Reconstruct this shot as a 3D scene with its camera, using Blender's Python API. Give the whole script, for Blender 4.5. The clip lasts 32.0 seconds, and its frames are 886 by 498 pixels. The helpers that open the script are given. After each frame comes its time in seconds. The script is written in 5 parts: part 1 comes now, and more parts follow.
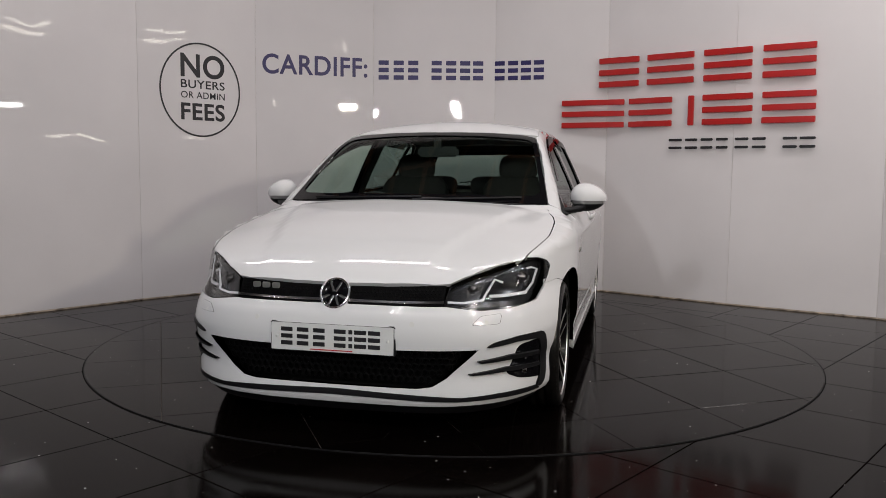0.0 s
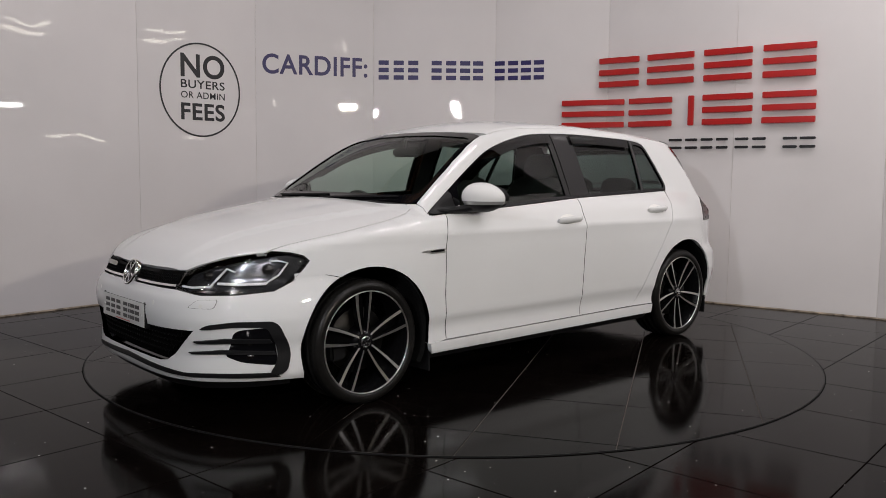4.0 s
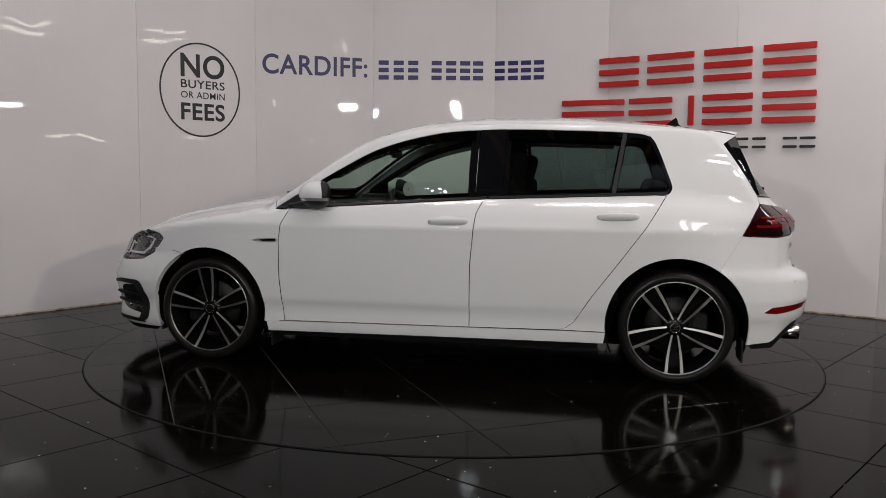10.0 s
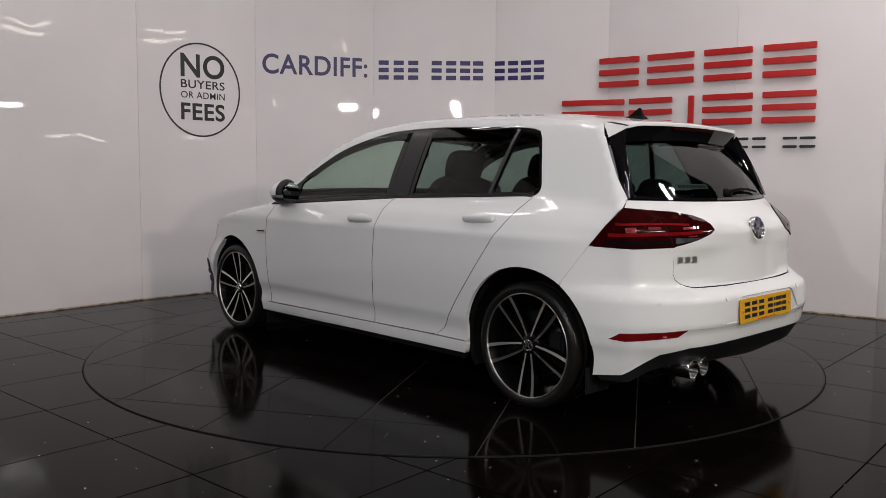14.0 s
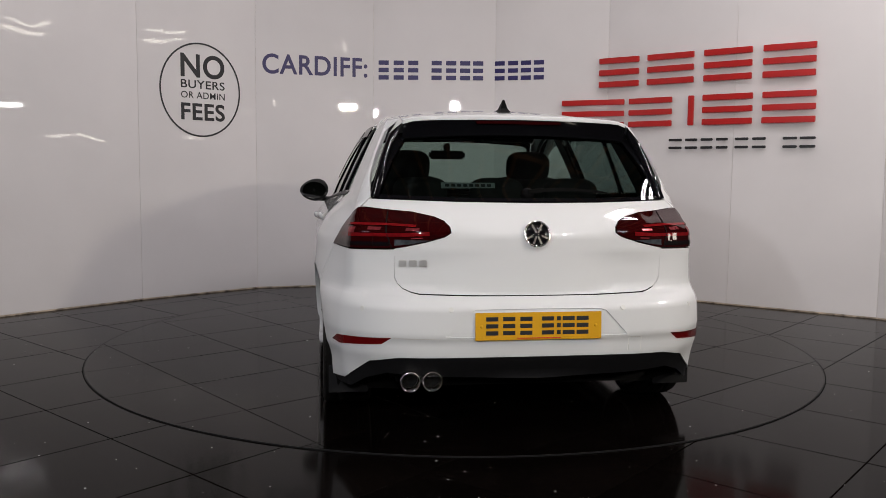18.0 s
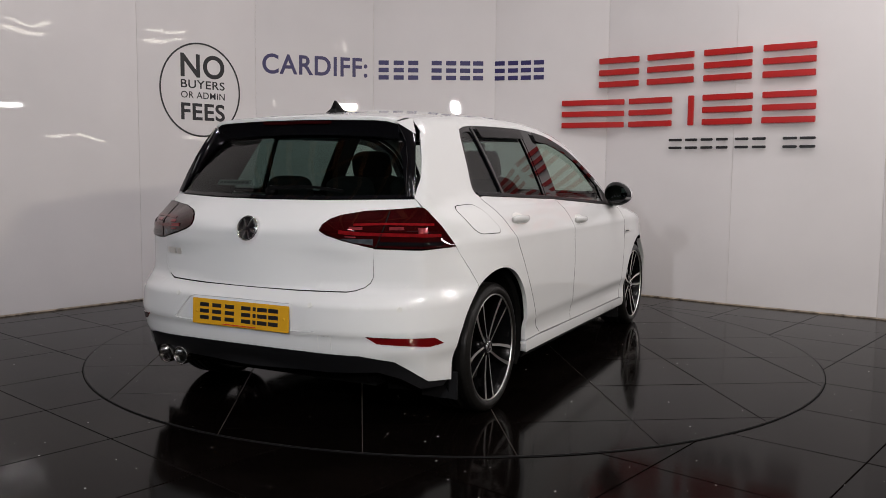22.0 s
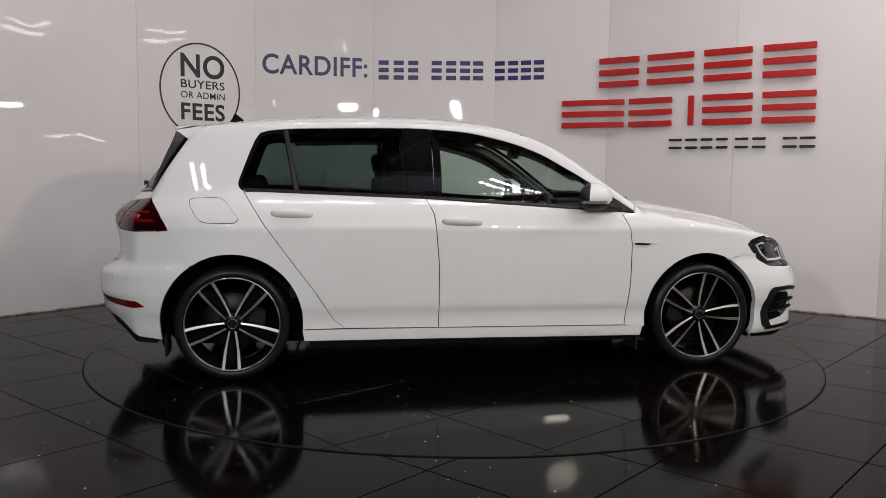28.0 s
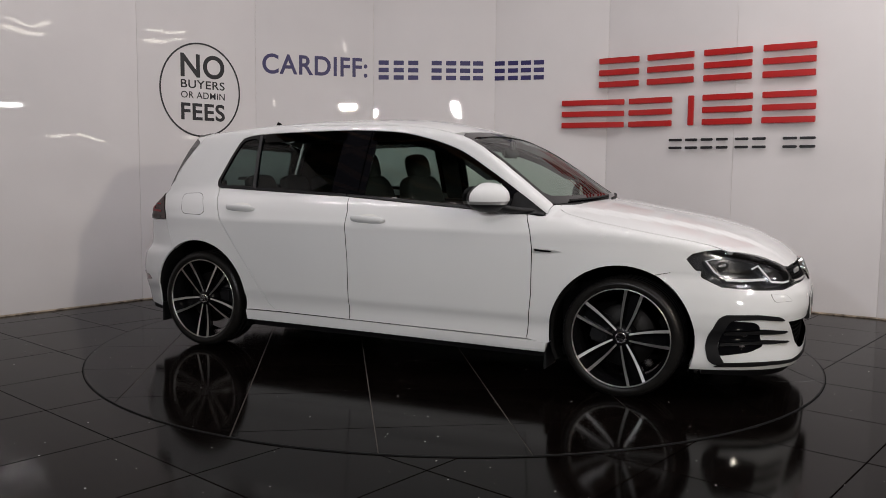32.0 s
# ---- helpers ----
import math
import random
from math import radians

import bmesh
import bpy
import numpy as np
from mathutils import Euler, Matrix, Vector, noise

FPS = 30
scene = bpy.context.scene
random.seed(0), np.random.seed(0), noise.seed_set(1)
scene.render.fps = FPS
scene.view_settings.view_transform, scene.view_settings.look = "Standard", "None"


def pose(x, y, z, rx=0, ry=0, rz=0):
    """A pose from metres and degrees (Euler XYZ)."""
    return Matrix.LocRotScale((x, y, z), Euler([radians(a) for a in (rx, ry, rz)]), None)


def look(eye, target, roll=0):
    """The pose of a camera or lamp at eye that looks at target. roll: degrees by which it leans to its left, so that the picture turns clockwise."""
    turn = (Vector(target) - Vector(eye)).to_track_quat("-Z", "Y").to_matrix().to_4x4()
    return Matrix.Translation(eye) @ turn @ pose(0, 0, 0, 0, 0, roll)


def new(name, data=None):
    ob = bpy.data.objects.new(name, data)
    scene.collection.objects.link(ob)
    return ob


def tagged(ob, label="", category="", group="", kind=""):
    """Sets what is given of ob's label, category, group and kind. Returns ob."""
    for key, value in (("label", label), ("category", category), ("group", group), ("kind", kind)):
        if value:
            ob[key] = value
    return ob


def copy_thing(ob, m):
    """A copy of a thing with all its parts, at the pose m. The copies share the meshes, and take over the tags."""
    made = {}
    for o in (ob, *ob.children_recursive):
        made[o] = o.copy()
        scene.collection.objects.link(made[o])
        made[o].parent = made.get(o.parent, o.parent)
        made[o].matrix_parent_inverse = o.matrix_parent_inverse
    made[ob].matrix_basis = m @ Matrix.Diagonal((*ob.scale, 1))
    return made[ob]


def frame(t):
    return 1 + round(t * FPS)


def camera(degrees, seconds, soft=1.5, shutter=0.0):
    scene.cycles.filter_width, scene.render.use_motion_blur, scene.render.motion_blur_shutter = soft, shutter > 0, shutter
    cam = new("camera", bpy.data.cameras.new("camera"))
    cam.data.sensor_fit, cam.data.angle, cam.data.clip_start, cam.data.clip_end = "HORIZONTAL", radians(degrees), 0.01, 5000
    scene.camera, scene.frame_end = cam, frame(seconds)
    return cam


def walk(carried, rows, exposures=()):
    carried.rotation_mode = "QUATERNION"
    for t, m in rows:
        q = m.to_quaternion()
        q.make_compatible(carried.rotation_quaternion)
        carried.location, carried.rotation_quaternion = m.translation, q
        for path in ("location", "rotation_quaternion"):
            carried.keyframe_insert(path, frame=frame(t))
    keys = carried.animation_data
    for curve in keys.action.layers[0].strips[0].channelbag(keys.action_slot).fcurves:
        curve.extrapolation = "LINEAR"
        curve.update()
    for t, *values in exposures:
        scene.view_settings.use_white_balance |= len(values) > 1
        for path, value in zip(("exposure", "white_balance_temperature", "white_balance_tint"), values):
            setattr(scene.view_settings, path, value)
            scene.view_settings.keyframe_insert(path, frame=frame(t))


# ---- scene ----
cam = camera(56.42, 32.0, soft=0.85)
EYE = (0.0, -5.333, 1.09)
AIM = pose(*EYE, 90 - 5.198, 0, 0.728) @ pose(0, 0, 0, 0, 0, 0.556)
walk(cam, [(0.0, AIM), (32.0, AIM)], [(0.0, -0.58), (3.0, -0.56), (6.0, -0.57), (10.0, -0.67), (14.0, -0.52), (20.0, -0.48), (28.0, -0.48), (32.0, -0.52)])

# ---- light ----
world = bpy.data.worlds.new("world")
scene.world = world
world.use_nodes = True
world.node_tree.nodes["Background"].inputs[0].default_value = (0.9, 0.93, 1.0, 1)
world.node_tree.nodes["Background"].inputs[1].default_value = 0.02


def area(name, eye, target, sx, sy, power, colour=(1.0, 0.94, 0.945)):
    d = bpy.data.lights.new(name, "AREA")
    d.shape, d.size, d.size_y, d.energy, d.color = "RECTANGLE", sx, sy, power, colour
    ob = new(name, d)
    ob.matrix_world = look(eye, target)
    return ob


def tube_pair(x, y, turn, power, z=4.5, long=1.5, apart=0.07, up=0.0):
    """A twin-tube fitting or an added fill pair, its tubes along y before the turn; up: what escapes over its open top.
    """
    for d in (-apart, apart):
        o = pose(x, y, z, 0, 0, turn) @ Vector((d, 0, 0))
        area("strip_and_fill_lamp", o, o + Vector((0, 0, -1)), 0.05, long, power).rotation_euler[2] += radians(turn)
    if up:
        area("strip_and_fill_lamp", (x, y, z + 0.06), (x, y, z + 1), 0.2, long, up)


area("stand_lamp", (0.22, -8.0, 2.56), (0, 0, 0.9), 0.17, 0.28, 75)
area("stand_lamp", (3.7, -6.2, 2.52), (0, 0, 0.9), 0.34, 0.18, 140, (1.0, 0.91, 0.77))
area("stand_lamp", (-1.42, -5.2, 2.2), (0, 0, 0.9), 0.11, 0.19, 74, (0.95, 0.96, 1.0))
area("stand_lamp", (5.29, -1.81, 2.20), (-3.3, 0.74, 1.56), 0.72, 0.09, 24, (1.0, 0.99, 1.0))
# the two left pairs are fill added for brightness, not known fittings
for lx, ly, lt, lp in ((-4.6, -4.4, 0, 8), (-1.8, -4.8, 0, 14), (4.6, -4.4, 0, 24)):
    tube_pair(lx, ly, lt, lp)
tube_pair(2.42, -4.02, 56, 38, 4.5, 1.35, 0.09, 22)
tube_pair(4.45, -1.62, 43, 25, 4.0, 0.9, 0.05)
tube_pair(4.75, -1.42, 43, 25, 4.0, 0.9, 0.05)
# wall washers added overhead to brighten the wall's top, no fittings known here
for lx, ly, lt, lp in ((-2.6, 0.0, 48, 15), (-0.9, -0.35, 88, 16), (0.95, -0.4, 95, 18), (2.7, -0.1, -50, 26)):
    tube_pair(lx, ly, lt, lp, up=14)

# ---- materials ----
def mat(name, colour, rough=0.5, metal=0.0, vary=0.08, scale=12.0, bump=0.0, coat=0.0, fine=160.0, spec=0.5):
    m = bpy.data.materials.new(name)
    m.use_nodes = True
    nt = m.node_tree
    b = nt.nodes["Principled BSDF"]
    b.inputs["Metallic"].default_value = metal
    b.inputs["Coat Weight"].default_value = coat
    b.inputs["Coat Roughness"].default_value = 0.015
    b.inputs["Specular IOR Level"].default_value = spec
    tc = nt.nodes.new("ShaderNodeTexCoord")
    n1 = nt.nodes.new("ShaderNodeTexNoise")
    n1.inputs["Scale"].default_value, n1.inputs["Detail"].default_value = scale, 6
    nt.links.new(tc.outputs["Object"], n1.inputs["Vector"])
    ramp = nt.nodes.new("ShaderNodeValToRGB")
    lo, hi = 1 - vary, 1 + vary
    ramp.color_ramp.elements[0].position, ramp.color_ramp.elements[1].position = 0.3, 0.7
    ramp.color_ramp.elements[0].color = (*[min(1, c * lo) for c in colour], 1)
    ramp.color_ramp.elements[1].color = (*[min(1, c * hi) for c in colour], 1)
    nt.links.new(n1.outputs["Fac"], ramp.inputs["Fac"])
    nt.links.new(ramp.outputs["Color"], b.inputs["Base Color"])
    n2 = nt.nodes.new("ShaderNodeTexNoise")
    n2.inputs["Scale"].default_value, n2.inputs["Detail"].default_value = fine, 3
    nt.links.new(tc.outputs["Object"], n2.inputs["Vector"])
    mr = nt.nodes.new("ShaderNodeMapRange")
    mr.inputs["To Min"].default_value, mr.inputs["To Max"].default_value = rough * (1 - vary), rough * (1 + vary)
    nt.links.new(n2.outputs["Fac"], mr.inputs["Value"])
    nt.links.new(mr.outputs["Result"], b.inputs["Roughness"])
    if bump:
        bp = nt.nodes.new("ShaderNodeBump")
        bp.inputs["Strength"].default_value, bp.inputs["Distance"].default_value = bump, 0.002
        nt.links.new(n2.outputs["Fac"], bp.inputs["Height"])
        nt.links.new(bp.outputs["Normal"], b.inputs["Normal"])
    return m


def glass(name, tint, rough=0.0, skin=1.5):
    """Thin pane: tinted transparency under a glossy skin."""
    m = bpy.data.materials.new(name)
    m.use_nodes = True
    nt = m.node_tree
    nt.nodes.remove(nt.nodes["Principled BSDF"])
    tr, gl, mx = (nt.nodes.new(k) for k in ("ShaderNodeBsdfTransparent", "ShaderNodeBsdfGlossy", "ShaderNodeMixShader"))
    lw = nt.nodes.new("ShaderNodeLayerWeight")
    lw.inputs["Blend"].default_value = 0.5
    pw, fr = nt.nodes.new("ShaderNodeMath"), nt.nodes.new("ShaderNodeMath")
    pw.operation, fr.operation = "POWER", "MULTIPLY_ADD"
    pw.inputs[1].default_value, fr.inputs[1].default_value, fr.inputs[2].default_value = 5.0, 0.65, 0.045
    nt.links.new(lw.outputs["Facing"], pw.inputs[0])
    nt.links.new(pw.outputs[0], fr.inputs[0])
    tr.inputs["Color"].default_value = (*tint, 1)
    gl.inputs["Roughness"].default_value = rough
    nt.links.new(fr.outputs[0], mx.inputs[0])
    nt.links.new(tr.outputs[0], mx.inputs[1])
    nt.links.new(gl.outputs[0], mx.inputs[2])
    nt.links.new(mx.outputs[0], nt.nodes["Material Output"].inputs[0])
    return m


def glow(name, colour, strength):
    m = bpy.data.materials.new(name)
    m.use_nodes = True
    b = m.node_tree.nodes["Principled BSDF"]
    b.inputs["Base Color"].default_value = (*colour, 1)
    b.inputs["Emission Color"].default_value = (*colour, 1)
    b.inputs["Emission Strength"].default_value = strength
    return m


PAINT = mat("white_car_paint", (0.68, 0.685, 0.69), 0.4, vary=0.012, scale=3, coat=1.0, spec=0.0)
GLOSSBLACK = mat("gloss_black", (0.004, 0.004, 0.005), 0.02, vary=0.1, spec=0.4)
TRIM = mat("black_plastic", (0.008, 0.008, 0.009), 0.5, vary=0.15, scale=40, bump=0.15, spec=0.25)
RUBBER = mat("tyre_rubber", (0.009, 0.0085, 0.008), 0.32, vary=0.25, scale=30, bump=0.2, spec=0.22)
LINER = mat("wheel_arch_felt", (0.006, 0.006, 0.006), 0.95, vary=0.2, spec=0.1)
CHROME = mat("chrome", (0.88, 0.88, 0.88), 0.14, 1.0, vary=0.03)
ALLOY = mat("machined_alloy", (0.66, 0.65, 0.63), 0.36, 1.0, vary=0.05, fine=300)
ALLOYBLACK = mat("black_alloy", (0.004, 0.004, 0.0045), 0.2, 0.0, vary=0.1, coat=0.0, spec=0.22)
DARKCHROME = mat("dark_chrome", (0.16, 0.155, 0.15), 0.2, 1.0, vary=0.05)
PIPE = mat("exhaust_chrome", (0.55, 0.54, 0.53), 0.14, 1.0, vary=0.05)
STEEL = mat("brake_steel", (0.03, 0.029, 0.028), 0.5, 1.0, vary=0.15)
FABRIC = mat("dark_seat_cloth", (0.020, 0.019, 0.019), 0.9, vary=0.2, scale=30, bump=0.3)
DASH = mat("dark_dashboard", (0.018, 0.018, 0.019), 0.6, vary=0.15, bump=0.1)
HEADLINING = mat("grey_headlining", (0.25, 0.25, 0.25), 0.9, vary=0.1)
GLASS = glass("clear_glass", (0.66, 0.76, 0.70))
PRIVACY = glass("privacy_glass", (0.29, 0.365, 0.345))
LENS = glass("lamp_lens", (0.93, 0.94, 0.95))
REDLENS = mat("red_lens", (0.020, 0.0008, 0.0012), 0.02, vary=0.3, scale=25, spec=0.5)
WALLWHITE = mat("white_wall_panel", (0.70, 0.676, 0.681), 0.016, vary=0.035, scale=1.5, spec=0.35, fine=6)
FLOORBLACK = mat("black_floor_tile", (0.0020, 0.0014, 0.0012), 0.10, vary=0.45, scale=2.0, spec=0.5, fine=4)
GROUT = mat("floor_grout", (0.10, 0.085, 0.075), 0.8, vary=0.3, scale=60)
FLOORFAR = mat("floor_bed", (0.035, 0.030, 0.026), 0.5, vary=0.2, scale=2.0)
JOINT = mat("wall_joint", (0.66, 0.63, 0.61), 0.7, vary=0.2, scale=8)
SEALANT = mat("grubby_sealant", (0.40, 0.33, 0.26), 0.6, vary=0.75, scale=14)
TUBEGLOW = glow("warm_lit_tube", (1.0, 0.93, 0.80), 14.0)
RED = mat("red_sign_acrylic", (0.43, 0.013, 0.012), 0.3, vary=0.05)
SIGNBLACK = mat("black_sign_vinyl", (0.012, 0.012, 0.014), 0.4, vary=0.1)
NAVY = mat("navy_sign_vinyl", (0.016, 0.010, 0.095), 0.4, vary=0.1)
CEILING = mat("hall_ceiling", (0.05, 0.047, 0.045), 0.8, vary=0.1)
RAFTER = mat("brown_roof_timber", (0.30, 0.16, 0.085), 0.7, vary=0.2, scale=8)
# lamplight on the ceiling, put into a pale blue colour
LITCEILING = mat("pale_blue_lit_ceiling", (0.55, 0.62, 0.74), 0.5, vary=0.1, scale=4)
HALLWALL = mat("hall_wall", (0.30, 0.28, 0.27), 0.7, vary=0.1)
GRILLE = mat("grille_plastic", (0.002, 0.002, 0.0022), 0.55, vary=0.1, spec=0.06)
PLATEWHITE = mat("white_plate", (0.62, 0.63, 0.62), 0.06, vary=0.03)
PLATEYELLOW = mat("yellow_plate", (0.62, 0.33, 0.02), 0.06, vary=0.04)
WHITEPIECE = mat("white_lamp_strip", (0.8, 0.8, 0.82), 0.25, vary=0.02)
DARKHOUSING = mat("dark_lamp_housing", (0.10, 0.102, 0.11), 0.2, 0.8, vary=0.2, scale=20)
RED2 = mat("bright_red_reflector", (0.13, 0.004, 0.005), 0.12, vary=0.1, coat=1.0)
AMBER = mat("clear_indicator", (0.55, 0.55, 0.55), 0.15, 0.6, vary=0.05)
CUP = mat("handle_recess_paint", (0.70, 0.70, 0.68), 0.3, vary=0.03)
STAINLESS = mat("satin_black_strip", (0.05, 0.05, 0.052), 0.3, 0.5, vary=0.1)
SMOKE = glass("smoked_acrylic", (0.06, 0.06, 0.065))
SENSOR = mat("sensor_paint", (0.62, 0.62, 0.60), 0.3, vary=0.03)
SMOKED = mat("smoked_lamp_lens", (0.045, 0.05, 0.058), 0.06, vary=0.5, scale=30, spec=0.5)
REFLECTOR = mat("pink_lamp_reflector", (0.30, 0.045, 0.055), 0.15, 0.6, vary=0.3, scale=60)
REDBRIGHT = mat("brighter_red_lens", (0.15, 0.005, 0.007), 0.03, vary=0.25, scale=40, spec=0.5)
MIRROR = mat("mirror_glass", (0.8, 0.8, 0.8), 0.02, 1.0, vary=0.01)


def waved(m):
    """Long shallow waves, as in thin sheets on a wall."""
    nt = m.node_tree
    geo, n, bp = (nt.nodes.new(k) for k in ("ShaderNodeNewGeometry", "ShaderNodeTexNoise", "ShaderNodeBump"))
    n.inputs["Scale"].default_value, n.inputs["Detail"].default_value = 2.6, 1.0
    bp.inputs["Strength"].default_value, bp.inputs["Distance"].default_value = 1.0, 0.0022
    nt.links.new(geo.outputs["Position"], n.inputs["Vector"])
    nt.links.new(n.outputs["Fac"], bp.inputs["Height"])
    nt.links.new(bp.outputs["Normal"], nt.nodes["Principled BSDF"].inputs["Normal"])


waved(WALLWHITE)


def flecked(m):
    """Sparse bright flecks in the tiles."""
    nt = m.node_tree
    b = nt.nodes["Principled BSDF"]
    geo = nt.nodes.new("ShaderNodeNewGeometry")
    vo = nt.nodes.new("ShaderNodeTexVoronoi")
    vo.inputs["Scale"].default_value = 19.0
    nt.links.new(geo.outputs["Position"], vo.inputs["Vector"])
    sep = nt.nodes.new("ShaderNodeSeparateColor")
    nt.links.new(vo.outputs["Color"], sep.inputs[0])
    mul = nt.nodes.new("ShaderNodeMath")
    mul.operation = "MULTIPLY_ADD"
    mul.inputs[1].default_value, mul.inputs[2].default_value = 0.17, -0.085
    nt.links.new(sep.outputs[0], mul.inputs[0])
    lt = nt.nodes.new("ShaderNodeMath")
    lt.operation = "LESS_THAN"
    nt.links.new(vo.outputs["Distance"], lt.inputs[0])
    nt.links.new(mul.outputs[0], lt.inputs[1])
    old = b.inputs["Base Color"].links[0].from_socket
    mix = nt.nodes.new("ShaderNodeMix")
    mix.data_type = "RGBA"
    nt.links.new(lt.outputs[0], mix.inputs["Factor"])
    nt.links.new(old, mix.inputs[6])
    mix.inputs[7].default_value = (0.75, 0.75, 0.72, 1)
    nt.links.new(mix.outputs[2], b.inputs["Base Color"])


flecked(FLOORBLACK)
for m in (FLOORBLACK, FLOORFAR):
    m.node_tree.nodes["Principled BSDF"].inputs["IOR"].default_value = 1.13


# ---- mesh helpers ----
def mesh_of(name, verts, faces, material, smooth=False):
    me = bpy.data.meshes.new(name)
    me.from_pydata([tuple(v) for v in verts], [], faces)
    me.materials.append(material)
    if smooth:
        me.polygons.foreach_set("use_smooth", [True] * len(me.polygons))
    me.update()
    return me


def put(name, me, parent=None, label="", m=None):
    ob = new(name, me)
    if parent is not None:
        ob.parent = parent
    if m is not None:
        ob.matrix_basis = m
    if label:
        tagged(ob, label)
    return ob


def part(name, bm, material, parent, label="", smooth=False):
    me = bpy.data.meshes.new(name)
    bmesh.ops.recalc_face_normals(bm, faces=bm.faces)
    bm.to_mesh(me)
    bm.free()
    me.materials.append(material)
    if smooth:
        me.polygons.foreach_set("use_smooth", [True] * len(me.polygons))
    return put(name, me, parent, label)


def box(x0, x1, y0, y1, z0, z1, bevel=0.0, m=None):
    bm = bmesh.new()
    bmesh.ops.create_cube(bm, size=1, matrix=Matrix.Translation(((x0 + x1) / 2, (y0 + y1) / 2, (z0 + z1) / 2)) @ Matrix.Diagonal((x1 - x0, y1 - y0, z1 - z0, 1)))
    if bevel:
        bmesh.ops.bevel(bm, geom=bm.edges[:], offset=bevel, segments=5 if bevel > 0.025 else 2, affect="EDGES")
    if m is not None:
        bm.transform(m)
    return bm


def lathe(profile, n=48, axis="y", closed=False):
    """Turns (radius, along) pairs round an axis."""
    vs, fs = [], []
    k = len(profile)
    for i in range(n):
        a = 2 * math.pi * i / n
        for r, h in profile:
            c, s = r * math.cos(a), r * math.sin(a)
            vs.append({"y": (c, h, s), "z": (c, s, h), "x": (h, c, s)}[axis])
    for i in range(n):
        j = (i + 1) % n
        for q in range(k if closed else k - 1):
            w = (q + 1) % k
            fs.append((i * k + q, i * k + w, j * k + w, j * k + q))
    return vs, fs


def pchip(pairs):
    """Smooth monotone curve through (x, y) pairs."""
    pairs = sorted(pairs)
    x, y = np.array([q[0] for q in pairs], float), np.array([q[1] for q in pairs], float)
    h, d = np.diff(x), np.diff(y) / np.diff(x)
    s = np.zeros(len(x))
    for i in range(1, len(x) - 1):
        if d[i - 1] * d[i] > 0:
            a, b = 2 * h[i] + h[i - 1], h[i] + 2 * h[i - 1]
            s[i] = (a + b) / (a / d[i - 1] + b / d[i])
    s[0], s[-1] = d[0], d[-1]

    v = np.linspace(x[0], x[-1], 1500)
    i = np.clip(np.searchsorted(x, v) - 1, 0, len(x) - 2)
    t = (v - x[i]) / h[i]
    w = (1 + 2 * t) * (1 - t) ** 2 * y[i] + t * (1 - t) ** 2 * h[i] * s[i] + t * t * (3 - 2 * t) * y[i + 1] + t * t * (t - 1) * h[i] * s[i + 1]

    def f(q):
        return np.interp(q, v, w)
    return f


# ---- the car's body as one smooth form: x forward, y to its left, z up ----
W_LOW = pchip([(0.10, 0.80), (0.17, 0.845), (0.20, 0.862), (0.25, 0.865), (0.30, 0.862), (0.335, 0.865), (0.375, 0.877), (0.44, 0.881), (0.55, 0.886), (0.68, 0.888), (0.76, 0.887), (0.788, 0.888), (0.798, 0.8865), (0.808, 0.882), (0.82, 0.8755), (0.86, 0.8535), (0.90, 0.828), (0.93, 0.800), (0.955, 0.766), (1.0, 0.70), (1.05, 0.62)])
X_FRONT = pchip([(0.10, 2.06), (0.15, 2.11), (0.20, 2.13), (0.28, 2.123), (0.36, 2.136), (0.46, 2.150), (0.52, 2.142), (0.57, 2.112), (0.62, 2.09), (0.68, 2.065), (0.80, 2.01), (0.95, 1.95)])
X_REAR = pchip([(0.10, -1.90), (0.20, -1.95), (0.28, -2.00), (0.36, -2.045), (0.427, -2.056), (0.441, -2.0625), (0.46, -2.065), (0.545, -2.065), (0.585, -2.03), (0.61, -1.972), (0.64, -1.958), (0.72, -1.965), (0.80, -1.985), (0.85, -1.985), (0.88, -1.965), (0.93, -1.905), (0.99, -1.85)])
Z_HOOD = pchip([(2.20, 0.60), (2.10, 0.645), (2.05, 0.672), (1.98, 0.722), (1.88, 0.770), (1.75, 0.814), (1.6, 0.852), (1.42, 0.887), (1.155, 0.932), (0.98, 0.958), (0.85, 0.966), (0.6, 1.0), (0.3, 1.05), (-1.6, 1.05), (-1.75, 1.0), (-1.85, 0.975), (-1.95, 0.945), (-2.0, 0.92)])
W_TOP = pchip([(0.85, 0.804), (0.90, 0.7865), (0.95, 0.768), (1.0, 0.7485), (1.1, 0.705), (1.2, 0.658), (1.3, 0.606), (1.36, 0.568), (1.45, 0.49)])
X_SCREEN = pchip([(0.85, 1.19), (0.945, 1.045), (1.05, 0.885), (1.15, 0.732), (1.25, 0.560), (1.32, 0.404), (1.38, 0.225), (1.45, -0.1)])
X_GATE = pchip([(0.85, -2.0), (0.975, -1.882), (1.08, -1.802), (1.2, -1.697), (1.29, -1.612), (1.34, -1.562), (1.45, -1.47)])
Z_ROOF = pchip([(0.6, 1.31), (0.35, 1.369), (0.2, 1.398), (0.0, 1.423), (-0.3, 1.439), (-0.6, 1.439), (-0.93, 1.426), (-1.25, 1.397), (-1.45, 1.371), (-1.65, 1.335)])


def smax(a, b, k):
    h = np.clip(0.5 + 0.5 * (a - b) / k, 0, 1)
    return b * (1 - h) + a * h + k * h * (1 - h)


